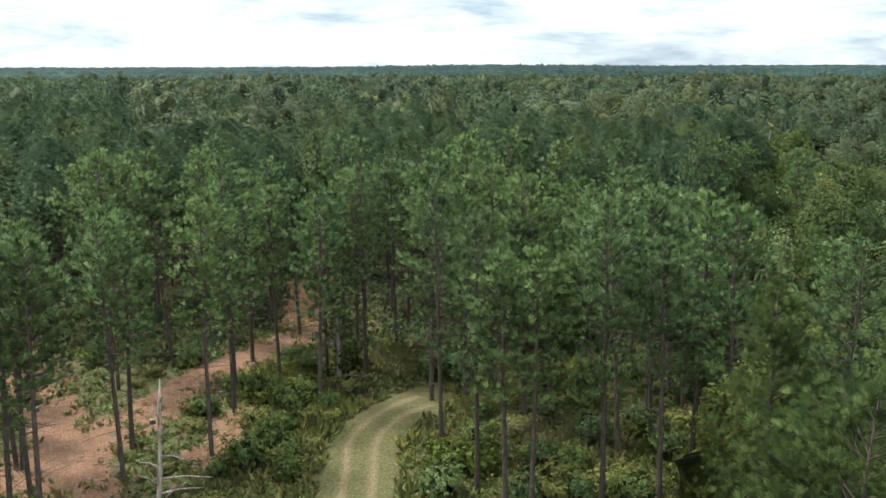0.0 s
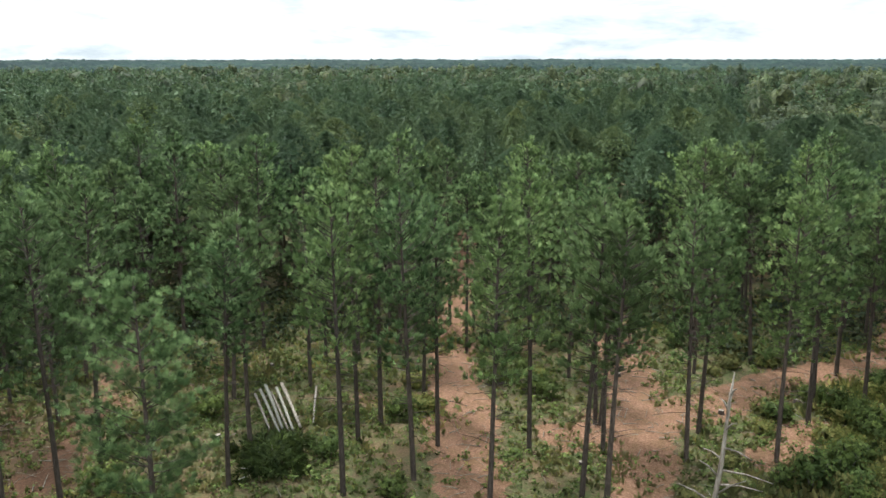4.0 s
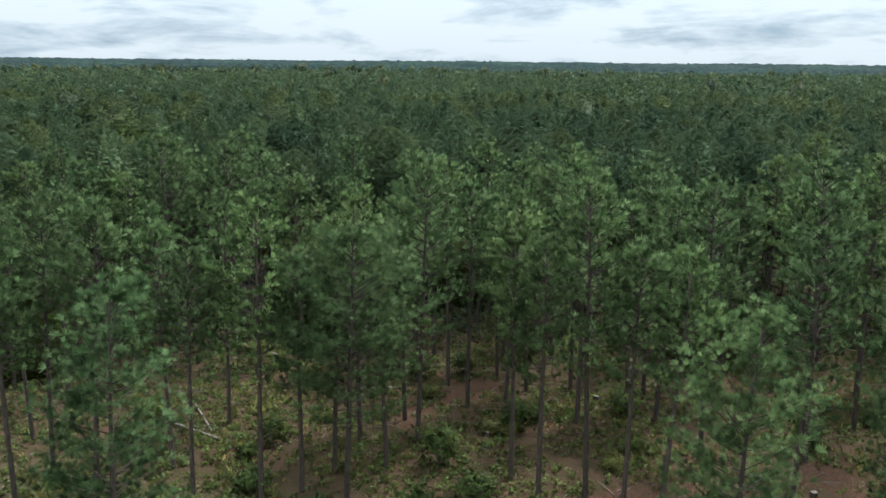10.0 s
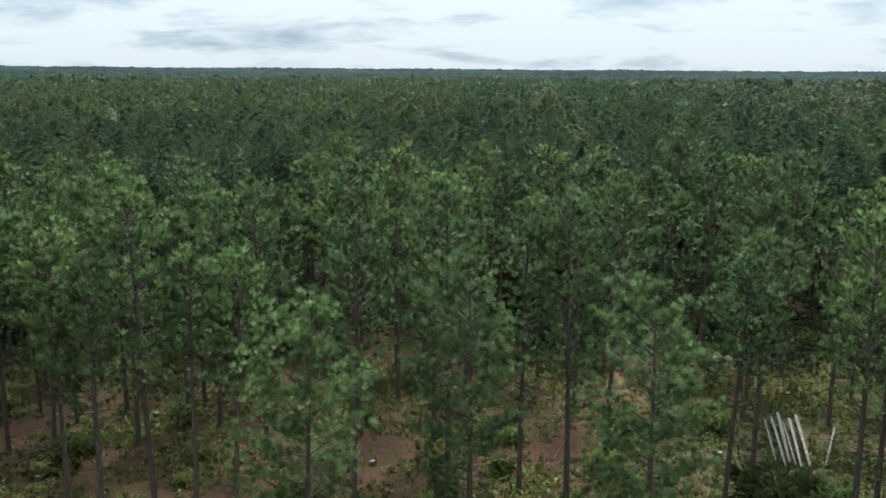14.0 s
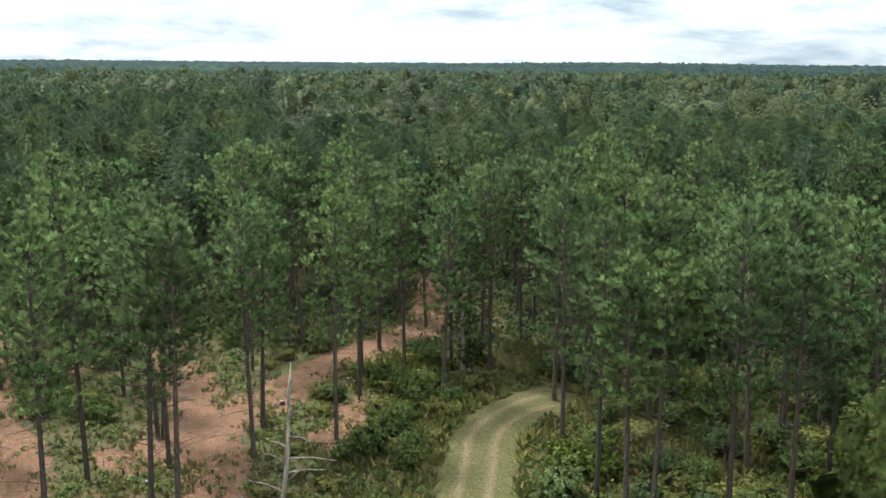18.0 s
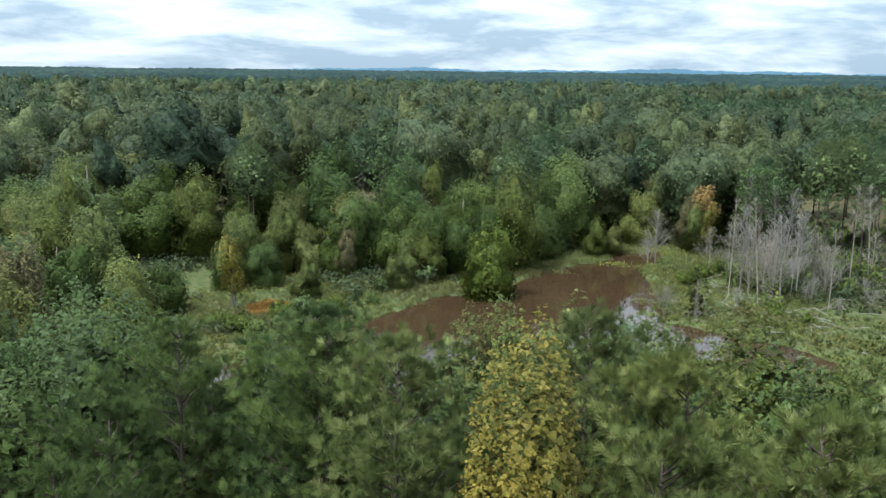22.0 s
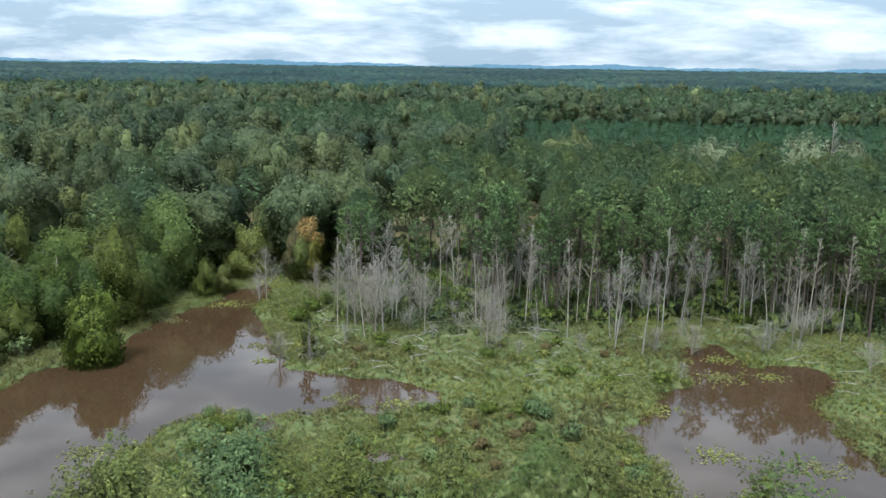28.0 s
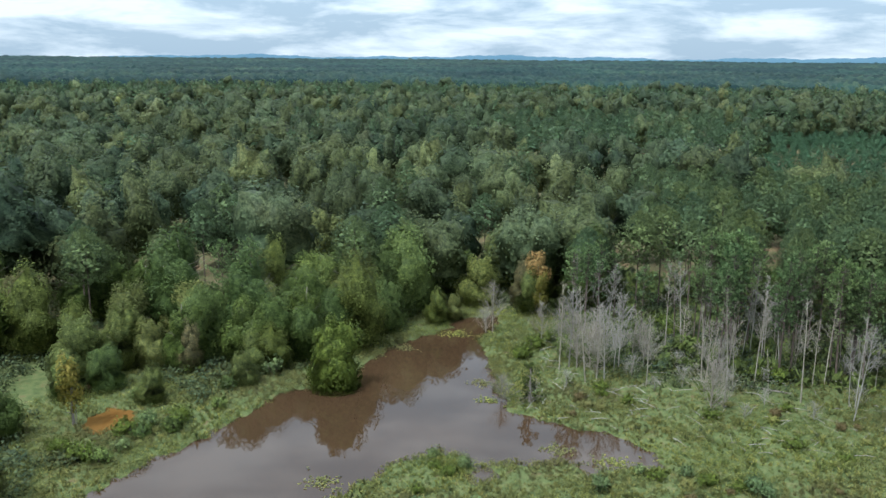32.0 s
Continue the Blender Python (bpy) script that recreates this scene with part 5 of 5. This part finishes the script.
for x, y, s in ((88, -21, 0.5), (97, -6, 0.55), (95, -11, 0.6), (101, -16, 0.7), (103, -24, 0.6), (98, 6, 0.5), (107, 8, 0.8), (100, 3, 0.7), (98, -33, 1.0), (102, -38, 0.9), (101, 9, 0.8), (92, -42, 0.9), (108, 12, 0.9), (114, 31, 1.0), (96, 16, 0.6), (104, -40, 0.9)):
    plant(BARE_BUSH, x, y, s)
for k in range(30):
    x, y = plant_rng.uniform(91, 116), plant_rng.uniform(-46, 20)
    if shore(np.array([x]), np.array([y]))[0] > 2.5:
        plant(BARE_BUSH, x, y, plant_rng.uniform(0.3, 1.0), height=plant_rng.uniform(0.9, 1.6))
for x, y, k, s in ((47, 82, 4, 1.1), (44, 78, 4, 1.0), (128, 84, 3, 1.1), (132, 86, 4, 1.0), (165.3, -63.4, 5, 1.75), (68.5, 63, 2, 0.8)):
    plant(DEAD_TREES, x, y, s, k)

for x, y, s in ((93.1, -0.4, 1.35), (99.5, 13.0, 1.45), (103.0, 16.0, 1.5), (97.0, -24.0, 0.8), (90.5, 22.5, 0.7), (105.0, 8.0, 1.2)):
    plant(STAG_BUSH, x, y, s)
# thin living pines among the dead ones at the edge of the marsh
THIN_PINES = kit("pine_tree", [pine(s, h, cf, r, 20, 12, 0.36, 0.035, 0.85, bole=0.10) for s, h, cf, r in ((161, 14.5, 0.56, 1.5), (162, 13.5, 0.62, 1.3), (163, 15.0, 0.52, 1.7))],
                 [NEEDLES] * 3, BARK, "slender pine with a sparse high crown at the marsh edge", "pine tree", "marsh pines")
for k in range(70):
    x, y = plant_rng.uniform(103, 121), plant_rng.uniform(-50, 18)
    if shore(np.array([x]), np.array([y]))[0] > 6 and plant_rng.uniform() < 0.35 + (x - 103) / 24:
        plant(THIN_PINES, x, y, plant_rng.uniform(0.75, 1.02))
ORANGE_TREE = kit("autumn_tree", [broadleaf(140, 9.0, 1.7, 0.5, 1100, 0.16, 0, 22)], [ORANGE_LEAVES], GREY_BARK, "small tree turning orange at the pond's head", "tree", "broad-leaved trees")
plant(ORANGE_TREE, 125.5, 26.0, 1.1)
plant(BROADLEAVES, 124.6, 27.3, 0.62, 1, "olive tree beside a small orange one")
plant(YELLOW_TREES, 122.5, 25.0, 0.75, 0, "olive and yellow tree beside the orange one")
plant(YELLOW_TREES, 68.3, 63.2, 0.85, 0, "thin yellow-leaved tree beside an orange puddle")
CEDAR = kit("cedar_tree", [pine(150, 4.4, 0.06, 0.9, 9, 14, 0.24, 0.12)], [DARK_LEAVES], GREY_BARK, "small dark conical evergreen on the bank", "conifer", "")
plant(CEDAR, 90.7, 19.2, 1.0)
plant(CEDAR, -8.3, 62.5, 1.35, 0, "young dark evergreen beside the grass track")
WHITISH_LEAVES = foliage("whitish_leaves", (0.131, 0.156, 0.082), (0.197, 0.226, 0.127), (0.279, 0.307, 0.184), 0.4, mottle=0.8)
WHITISH_TREES = kit("pale_tree", [broadleaf(45, 13.0, 3.6, -0.05)], [WHITISH_LEAVES], GREY_BARK, "whitish-leaved tree among the pines", "tree", "broad-leaved trees")
for x, y, s in ((184.0, -46.0, 1.48), (172.0, -41.0, 1.4), (176.0, -74.0, 1.5)):
    plant(WHITISH_TREES, x, y, s)
plant(WHITISH_TREES, 166.0, -60.0, 1.7, 0, "large whitish-leaved tree that overtops the pines")
for x, y, s in ((127, 36, 0.8), (133, 28, 0.95), (131, 41, 0.9), (137, 35, 1.0), (128, 20, 0.75), (139, 25, 1.0), (84.5, 52.5, 0.42), (95, 50, 0.62), (99, 48.5, 0.7), (118.5, 37.5, 0.4), (74.5, 69.5, 0.45), (78, 67, 0.5), (92, 54, 0.75), (104, 47, 0.75), (110, 45, 0.7)):
    plant(BROADLEAVES, x, y, s * 1.2, height=0.75)
for x, y, s in ((92, 56, 0.95), (97, 53, 0.9), (106, 50, 0.8), (63, 68, 0.6), (88, 63, 0.8)):
    plant(DARK_TREES, x, y, s * 1.15, height=0.8)
for x, y, s in ((76.2, 59.3, 0.42), (84.4, 70, 0.8), (92, 62, 0.85), (94.3, 66, 0.95), (97, 57, 0.8), (88.7, 54, 0.55), (86, 66, 0.6), (80, 73, 0.8), (101, 54, 0.85), (90, 72, 0.95)):
    plant(BROADLEAVES, x, y, s * 1.2, height=0.75)


def shrub_field(n, box, kinds, low, high, keep):
    made = 0
    for tries in range(n * 6):
        x, y = plant_rng.uniform(box[0], box[1]), plant_rng.uniform(box[2], box[3])
        if made < n and keep(np.array([x]), np.array([y]))[0]:
            plant(SHRUBS, x, y, plant_rng.uniform(low, high), int(plant_rng.choice(kinds)))
            made += 1


def off_paths(x, y):
    return (lane_mask(x, y) < 0.05) & (track_mask(x, y) < 0.02) & (shore(x, y) > 3)


shrub_field(70, (-2.6, 24, 44, 66), (0, 0, 5, 2, 3, 3), 0.8, 1.5, off_paths)
shrub_field(34, (-14, -7.5, 44, 68), (0, 0, 3, 4), 0.8, 1.3, off_paths)
shrub_field(40, (-45, -16, 33, 75), (0, 0, 3, 3), 0.7, 1.2, off_paths)
shrub_field(46, (-66, -40, -34, 34), (0, 1, 3, 4), 0.7, 1.3, off_paths)
shrub_field(34, (104, 124, -50, 24), (0, 5, 5, 1), 1.0, 2.0, off_paths)
shrub_field(64, (58, 80, -14, 28), (5, 3, 3, 6, 2), 0.45, 1.0, lambda x, y: shore(x, y) > 1)
shrub_field(26, (86, 100, -20, 24), (5, 5, 3, 6), 0.5, 1.0, lambda x, y: shore(x, y) > 1)
shrub_field(26, (60, 112, 45, 62), (5, 0, 1, 2), 0.7, 1.4, lambda x, y: (shore(x, y) > 2) & (y > 44))


# ---- grass and weeds ----
def field(name, seed, n, box, keep, mat, label, size, blades, width, lean=0.5):
    rng = np.random.default_rng(seed)
    x, y = rng.uniform(box[0], box[1], n), rng.uniform(box[2], box[3], n)
    ok = keep(x, y, rng)
    x, y = x[ok], y[ok]
    p = np.column_stack([x, y, ground_z(x, y) - 0.02])
    green = tufts(rng, p, np.tile([0, 0, 1.0], (len(p), 1)), rng.uniform(0.5, 1.4, len(p)) * size * (1 + 0.5 * waves(x, y, 0.4, 2.0)), blades, width, lean)
    return tagged(new(name, leaf_mesh(name, green, mat)), label, "plants", kind="stuff")


def weeds_keep(x, y, rng):
    d, yaw = polar(x, y)
    thin = rng.uniform(0, 1, len(x))
    return (d > 34) & (d < 92) & (yaw > -40) & (thin < 0.6 + 0.5 * waves(x, y, 0.25, 3.0) - 0.5 * lane_mask(x, y)) & (track_mask(x, y) < 0.05) & (shore(x, y) > 2)


def marsh_keep(x, y, rng):
    d = shore(x, y)
    return (d > -0.3) & (d < 15 + 4 * waves(x, y, 0.2, 1.0)) & (x > 52) & (rng.uniform(0, 1, len(x)) < 0.5 + 0.35 * waves(x, y, 0.5, 1.0) + 0.35 * waves(x, y, 0.17, 3.0))


field("weeds", 201, 120000, (-92, 40, -60, 92), weeds_keep, GRASS, "mixed weeds and low brambles on the forest floor", 0.36, 6, 0.13, 0.6)
field("tall_weeds", 210, 16000, (-16, 26, 38, 72), lambda x, y, rng: (lane_mask(x, y) < 0.1) & (track_mask(x, y) < 0.02) & (rng.uniform(0, 1, len(x)) < 0.55 + 0.5 * waves(x, y, 0.3, 5.0)), GRASS, "tall weeds and grasses beside the track", 0.62, 7, 0.09, 0.5)


def brambles():
    """Leafy low clumps between the pines."""
    rng = np.random.default_rng(207)
    x, y = rng.uniform(-92, 40, 62000), rng.uniform(-60, 92, 62000)
    ok = weeds_keep(x, y, rng)
    x, y = x[ok], y[ok]
    n, k = len(x), 12
    c = np.column_stack([x, y, ground_z(x, y) + 0.12])
    d = unit(rng.normal(0, 1, (n, k, 3)) + [0, 0, 0.7])
    s = rng.uniform(0.22, 0.6, (n, 1, 1))
    p = c[:, None] + d * s * [1, 1, 0.6] * rng.uniform(0.5, 1.0, (n, k, 1))
    green = leaf_bits(rng, p.reshape(-1, 3), d.reshape(-1, 3), rng.uniform(0.06, 0.15, n * k))
    return tagged(new("brambles", leaf_mesh("brambles", green, LEAVES)), "leafy green brambles and seedlings under the pines", "plants", kind="stuff")


brambles()


def marsh_clumps():
    """Leafy mounds of water plants round the pond, brighter and taller in patches."""
    rng = np.random.default_rng(208)
    x, y = rng.uniform(50, 126, 84000), rng.uniform(-48, 72, 84000)
    lush = 1.1 * waves(x, y, 0.28, 4.0) + 0.8 * waves(x, y, 0.9, 1.0)
    d = shore(x, y)
    ok = (d > np.where((x < 82) & (y < 24), -0.9, -0.2)) & (d < 22) & (x > 52) & (rng.uniform(-1.1, 1.3, len(x)) < lush + 0.5 * np.exp(-d / 3))
    x, y, lush = x[ok], y[ok], lush[ok]
    n, k = len(x), 18
    s = (rng.uniform(0.20, 0.60, n) * (0.7 + 0.8 * np.clip(lush, 0, 1.2))).reshape(-1, 1, 1)
    c = np.column_stack([x, y, ground_z(x, y) + 0.1])
    d = unit(rng.normal(0, 1, (n, k, 3)) + [0, 0, 0.8])
    p = c[:, None] + d * s * [1, 1, 0.95] * rng.uniform(0.6, 1.0, (n, k, 1))
    me = leaf_mesh("marsh_plants", leaf_bits(rng, p.reshape(-1, 3), d.reshape(-1, 3), rng.uniform(0.035, 0.085, n * k)), WATER_PLANTS)
    tint = np.clip(0.48 + 0.2 * waves(x, y, 0.22, 7.0) + 0.12 * waves(x, y, 1.3, 2.0) + rng.normal(0, 0.12, n), 0, 1)
    me.attributes.new("tint", "FLOAT", "POINT").data.foreach_set("value", np.repeat(tint, k * 3).astype(np.float32))
    return tagged(new("marsh_plants", me), "lush yellow-green water plants in mounds round the pond", "plants", kind="stuff")


marsh_clumps()


def understorey():
    """Leafy growth under the broad-leaved trees round the pond, hiding the ground."""
    rng = np.random.default_rng(209)
    x, y = rng.uniform(-140, 140, 52000), rng.uniform(-95, 140, 52000)
    d0, yaw = polar(x, y)
    east = (d0 > 56) & (d0 < 138) & (yaw < -14) & (shore(x, y) > np.where(y > 28, 5.5, 14)) & ~((x < 100) & (y < 28))
    rest = (d0 > 72 + 6 * waves(x, y, 0.1, 2.0)) & (d0 < 138) & (yaw > -16) & (yaw < 140) & (lane_mask(x, y) < 0.2) & (rng.uniform(0, 1, len(x)) < 0.6)
    ok = east | rest
    x, y = x[ok], y[ok]
    n, k = len(x), 30
    s = rng.uniform(0.7, 1.5, (n, 1, 1))
    c = np.column_stack([x, y, ground_z(x, y) + 0.3])
    d = unit(rng.normal(0, 1, (n, k, 3)) + [0, 0, 0.5])
    p = c[:, None] + d * s * [1.2, 1.2, 0.9] * rng.uniform(0.6, 1.0, (n, k, 1))
    me = leaf_mesh("understorey", leaf_bits(rng, p.reshape(-1, 3), d.reshape(-1, 3), rng.uniform(0.12, 0.26, n * k)), FAR_LEAVES)
    me.attributes.new("tint", "FLOAT", "POINT").data.foreach_set("value", np.repeat(rng.uniform(0.2, 0.75, n), k * 3).astype(np.float32))
    return tagged(new("understorey", me), "leafy undergrowth and saplings under the woods", "plants", kind="stuff")


understorey()
field("sedge", 211, 13000, (55, 100, -34, 56), lambda x, y, rng: (shore(x, y) > -0.5) & (shore(x, y) < 7) & (rng.uniform(-0.9, 1.2, len(x)) < waves(x, y, 0.31, 6.0) + 0.6 * waves(x, y, 0.8, 3.0)), MARSH, "olive and yellowish sedge tussocks on the marsh", 0.5, 12, 0.05, 0.5)
field("marsh_grass", 202, 60000, (52, 130, -50, 70), marsh_keep, MARSH, "bright marsh grass and sedge round the pond", 0.36, 6, 0.11, 0.55)
field("undergrowth", 203, 5000, (100, 150, -60, 60), lambda x, y, rng: (shore(x, y) > 9) & (x > 105 - 0.0 * y), LEAVES, "low green undergrowth at the edge of the woods", 1.3, 9, 0.16, 0.7)
field("mown_grass", 204, 26000, (-9, 18, 30, 72), lambda x, y, rng: track_mask(x, y) > 0.4, GRASS, "short mown grass on the track", 0.085, 4, 0.11, 0.9)


def floating_mats():
    rng = np.random.default_rng(31)
    ps = []
    for cx, cy, r in ((89, -25, 2.2), (95, -27, 1.6), (90, -31, 1.4), (80, -17, 1.5), (70, -20, 1.6), (68, -28, 1.8), (79, 8, 1.4), (80, 14, 1.2), (95, 26, 1.2), (90, 24, 1.0),
                      (66, 33, 1.3), (104, 40, 1.4), (112, 35, 1.6), (57, 44, 1.2), (84, 5, 1.2), (76, 4, 1.4)):
        n = int(60 * r)
        q = rng.normal(0, 0.5, (n, 2)) * r * [1.0, 1.4] + [cx, cy]
        ps.append(q)
    q = np.concatenate(ps)
    p = np.column_stack([q, np.full(len(q), WATER_Z + 0.03)])
    v, f, face = leaf_sprays(rng, p, np.tile([0, 0, 1.0], (len(p), 1)), np.full(len(p), 0.16), 3, 0.7, 0.25)
    v[:, 2] = np.maximum(v[:, 2], WATER_Z + 0.012)
    return tagged(new("floating_weed", leaf_mesh("floating_weed", (v, f, face), MARSH)), "mats of floating green weed on the pond", "plants", kind="stuff")


floating_mats()


# ---- cut logs, slash and snags ----
def log(name, a, b, r, mat, label, category="log", group=""):
    """A cut log from a to b with a slight bow, a knot or two and sawn ends."""
    rng = np.random.default_rng(int(abs(a[0] * 7 + b[1] * 13)) + 5)
    s = np.linspace(0, 1, 6)
    path = np.array(a) + s[:, None] * (np.array(b) - np.array(a)) + np.column_stack([0 * s, 0 * s, 0.06 * np.sin(s * np.pi)])
    v, f = limb(path, r * (1 - 0.25 * s) * (1 + rng.normal(0, 0.03, 6)), 8)
    cap = np.array([(0, j + 1, j) for j in range(1, 7)])
    ob = tagged(new(name), label, category, group)
    child = new("stem", mesh("stem", v, np.concatenate([f, cap]), mat, False))
    child.parent = ob
    for k in range(3):
        t = rng.uniform(0.2, 0.9)
        q = np.array([np.interp(t, s, path[:, i]) for i in range(3)])
        e = q + unit(rng.normal(0, 1, 3) * [1, 1, 0.3] + [0, 0, 0.8]) * r * rng.uniform(1.6, 3.0)
        stub = new("branch_stub", mesh("branch_stub", *limb(np.array([q, e]), [r * 0.3, r * 0.2], 5), mat))
        stub.parent = ob
    return ob


for k in range(6):
    u = k / 5
    far_end = (-47.8 + 1.1 * u, 37.4 + 1.6 * u, 0.35 + 0.3 * (k % 3))
    near_end = (-41.7 + 1.0 * u + 0.22 * (k % 2), 33.8 + 1.4 * u, 0.2 + 0.2 * (k % 3))
    log("cut_log", far_end, near_end, 0.10 + 0.015 * (k % 3), DEAD_WOOD if k in (1, 2, 4) else PALE_LOG, "pale peeled log in a small stack on the forest floor", "log", "stacked logs")
log("cut_log", (-45.2, 41.0, 0.5), (-41.0, 36.8, 0.2), 0.09, PALE_LOG, "pale peeled log lying apart from the stack", "log", "stacked logs")
log("fallen_log", (103.2, 0.5, -0.75), (102.0, -9.2, -0.75), 0.15, GREY_BARK, "long grey fallen trunk lying in the marsh", "log", "fallen logs")
log("fallen_log", (100.5, -1.0, -0.85), (100.0, -6.5, -0.9), 0.11, DEAD_WOOD, "grey fallen trunk lying in the marsh", "log", "fallen logs")
log("fallen_log", (71.5, -2.0, -1.3), (72.2, 4.0, -1.35), 0.13, DEAD_WOOD, "weathered log lying in wet marsh", "log", "fallen logs")
for a, b, r in (((-49.5, -33.0, 0.12), (-47.0, -25.5, 0.12), 0.10), ((-52.0, -30.5, 0.1), (-48.0, -27.0, 0.14), 0.08), ((-57.0, -22.0, 0.1), (-59.0, -17.0, 0.1), 0.09), ((-66.0, -36.0, 0.15), (-63.0, -29.0, 0.2), 0.12)):
    log("fallen_log", a, b, r, PALE_LOG, "pale fallen pine stem among weeds", "log", "fallen logs")


def snag():
    """A broken, leaning pale pine stem with torn boughs."""
    ob = tagged(new("broken_snag"), "broken pale dead pine stem with torn boughs", "dead tree")
    base = np.array([-15.5, 41.7, 0.0])
    s = np.linspace(0, 1, 6)
    stem = base + s[:, None] * np.array([0.7, 0.5, 8.3]) + np.column_stack([0.10 * np.sin(s * 5), 0 * s, -0.1 * (s == 0)])
    child = new("stem", mesh("stem", *limb(stem, 0.12 * (1 - s) ** 0.5 * (1 + 0.25 * np.sin(s * 17)) + 0.03, 7), PALE_LOG, True))
    child.parent = ob
    for h, dx, dy, dz in ((0.18, 1.5, 0.2, 1.2), (0.12, -1.9, -0.5, 0.8), (0.25, 2.2, 0.5, 0.1), (0.35, 2.6, 0.6, -0.2), (0.5, 1.6, -0.3, -0.1), (0.3, -0.8, -0.9, 1.1), (0.62, 0.7, -0.4, 0.7), (0.75, -0.6, 0.2, 0.5), (0.85, 0.4, -0.2, 0.5), (0.42, -1.2, 0.3, 0.2)):
        q = np.array([np.interp(h, s, stem[:, i]) for i in range(3)])
        e = q + np.array([dx, dy, dz])
        bough = new("bough", mesh("bough", *limb(np.array([q, (q + e) / 2 + [0, 0, 0.12], e]), [0.07, 0.045, 0.02], 5), PALE_LOG))
        bough.parent = ob


snag()


def stump(x, y):
    a = np.arange(9) / 9 * 2 * np.pi
    ob = tagged(new("tree_stump"), "freshly cut stump with a pale top", "stump", "stumps")
    z = float(ground_z(np.array([x]), np.array([y]))[0])
    v = np.concatenate([np.column_stack([np.cos(a) * r, np.sin(a) * r, np.full(9, h)]) for r, h in ((0.30, -0.1), (0.21, 0.1), (0.19, 0.28))])
    f = np.array([(i * 9 + j, i * 9 + (j + 1) % 9, (i + 1) * 9 + (j + 1) % 9, (i + 1) * 9 + j) for i in range(2) for j in range(9)])
    side = new("bark", mesh("bark", v, f, BARK))
    top = new("cut_face", mesh("cut_face", np.concatenate([np.column_stack([np.cos(a) * 0.185, np.sin(a) * 0.185, np.full(9, 0.284)]), [[0, 0, 0.29]]]),
                               np.array([(j, (j + 1) % 9, 9) for j in range(9)]), PALE_LOG))
    side.parent = top.parent = ob
    ob.matrix_basis = pose(x, y, z, 0, 0, x * 40)


for x, y in ((-44.3, 31.5), (-24.0, 43.0), (-52.0, 42.5), (-20.5, 56.0), (-17.0, 61.0), (-29.5, 58.0), (-60.5, -3.0), (-52.5, -9.5), (-49.0, 10.0), (-14.2, 48.2)):
    stump(x, y)


def slash():
    """Sticks and torn twigs strewn over the lanes."""
    rng = np.random.default_rng(77)
    pieces = []
    while len(pieces) < 1900:
        x, y = rng.uniform(-80, 0), rng.uniform(-40, 80)
        p = np.array([x]), np.array([y])
        d, yaw = polar(*p)
        if d[0] < 34 or d[0] > 88 or (lane_mask(*p)[0] < 0.2 and rng.uniform() > 0.25) or track_mask(*p)[0] > 0:
            continue
        a, ln = rng.uniform(0, 2 * np.pi), rng.uniform(0.15, 1.0) ** 1.5 * 1.6 + 0.1
        q = np.array([x, y, float(ground_z(*p)[0]) + 0.05])
        e = q + np.array([np.cos(a) * ln, np.sin(a) * ln, rng.uniform(0.0, 0.12)])
        pieces.append(limb(np.array([q, (q + e) / 2 + [0, 0, 0.05], e]), np.array([1, 0.8, 0.5]) * rng.uniform(0.010, 0.035), 4))
    return tagged(new("slash", mesh("slash", *join(pieces), WEATHERED)), "sticks and torn branches strewn over the red lanes", "branches", kind="stuff")


slash()


def marsh_twigs():
    """Bleached twigs and fallen stems lying about the marsh under the dead trees."""
    rng = np.random.default_rng(78)
    pieces = []
    while len(pieces) < 300:
        x, y = rng.uniform(84, 114), rng.uniform(-46, 22)
        p = np.array([x]), np.array([y])
        if shore(*p)[0] < 0.3:
            continue
        a, ln = rng.uniform(0, 2 * np.pi), rng.uniform(0.3, 1.0) ** 2 * 3.4
        q = np.array([x, y, float(ground_z(*p)[0]) + 0.25])
        e = q + np.array([np.cos(a) * ln, np.sin(a) * ln, rng.uniform(-0.1, 0.5)])
        pieces.append(limb(np.array([q, (q + e) / 2 + [0, 0, 0.08], e]), np.array([1, 0.8, 0.4]) * rng.uniform(0.015, 0.05), 4))
    return tagged(new("marsh_twigs", mesh("marsh_twigs", *join(pieces), DEAD_WOOD)), "bleached twigs and stems strewn in the marsh", "branches", kind="stuff")


marsh_twigs()


def brush_heap():
    """A heap of cut pine tops beside the stacked logs."""
    rng = np.random.default_rng(55)
    ob = tagged(new("brush_heap"), "heap of cut pine tops beside the stacked logs", "brush heap")
    n = 900
    d = unit(rng.normal(0, 1, (n, 3)) + [0, 0, 0.7])
    p = d * rng.uniform(0.4, 1.0, (n, 1)) * [3.4, 2.4, 0.9] * (1 + 0.3 * np.sin(d[:, :1] * 7))
    p[:, 2] = np.abs(p[:, 2]) + 0.1
    child = new("bough", leaf_mesh("bough", tufts(rng, p, d * [1, 1, 0.2] + [0, 0, -0.1], np.full(n, 0.5), 9, 0.05, 0.5, d), DARK_LEAVES))
    child.parent = ob
    for q in p[:14]:
        stick = new("stick", mesh("stick", *limb(np.array([q * [0.9, 0.9, 0.6], q * [1.25, 1.25, 1.2]]), [0.05, 0.02], 4), DEAD_WOOD))
        stick.parent = ob
    ob.matrix_basis = pose(-39.3, 32.0, 0, 0, 0, 140)


brush_heap()
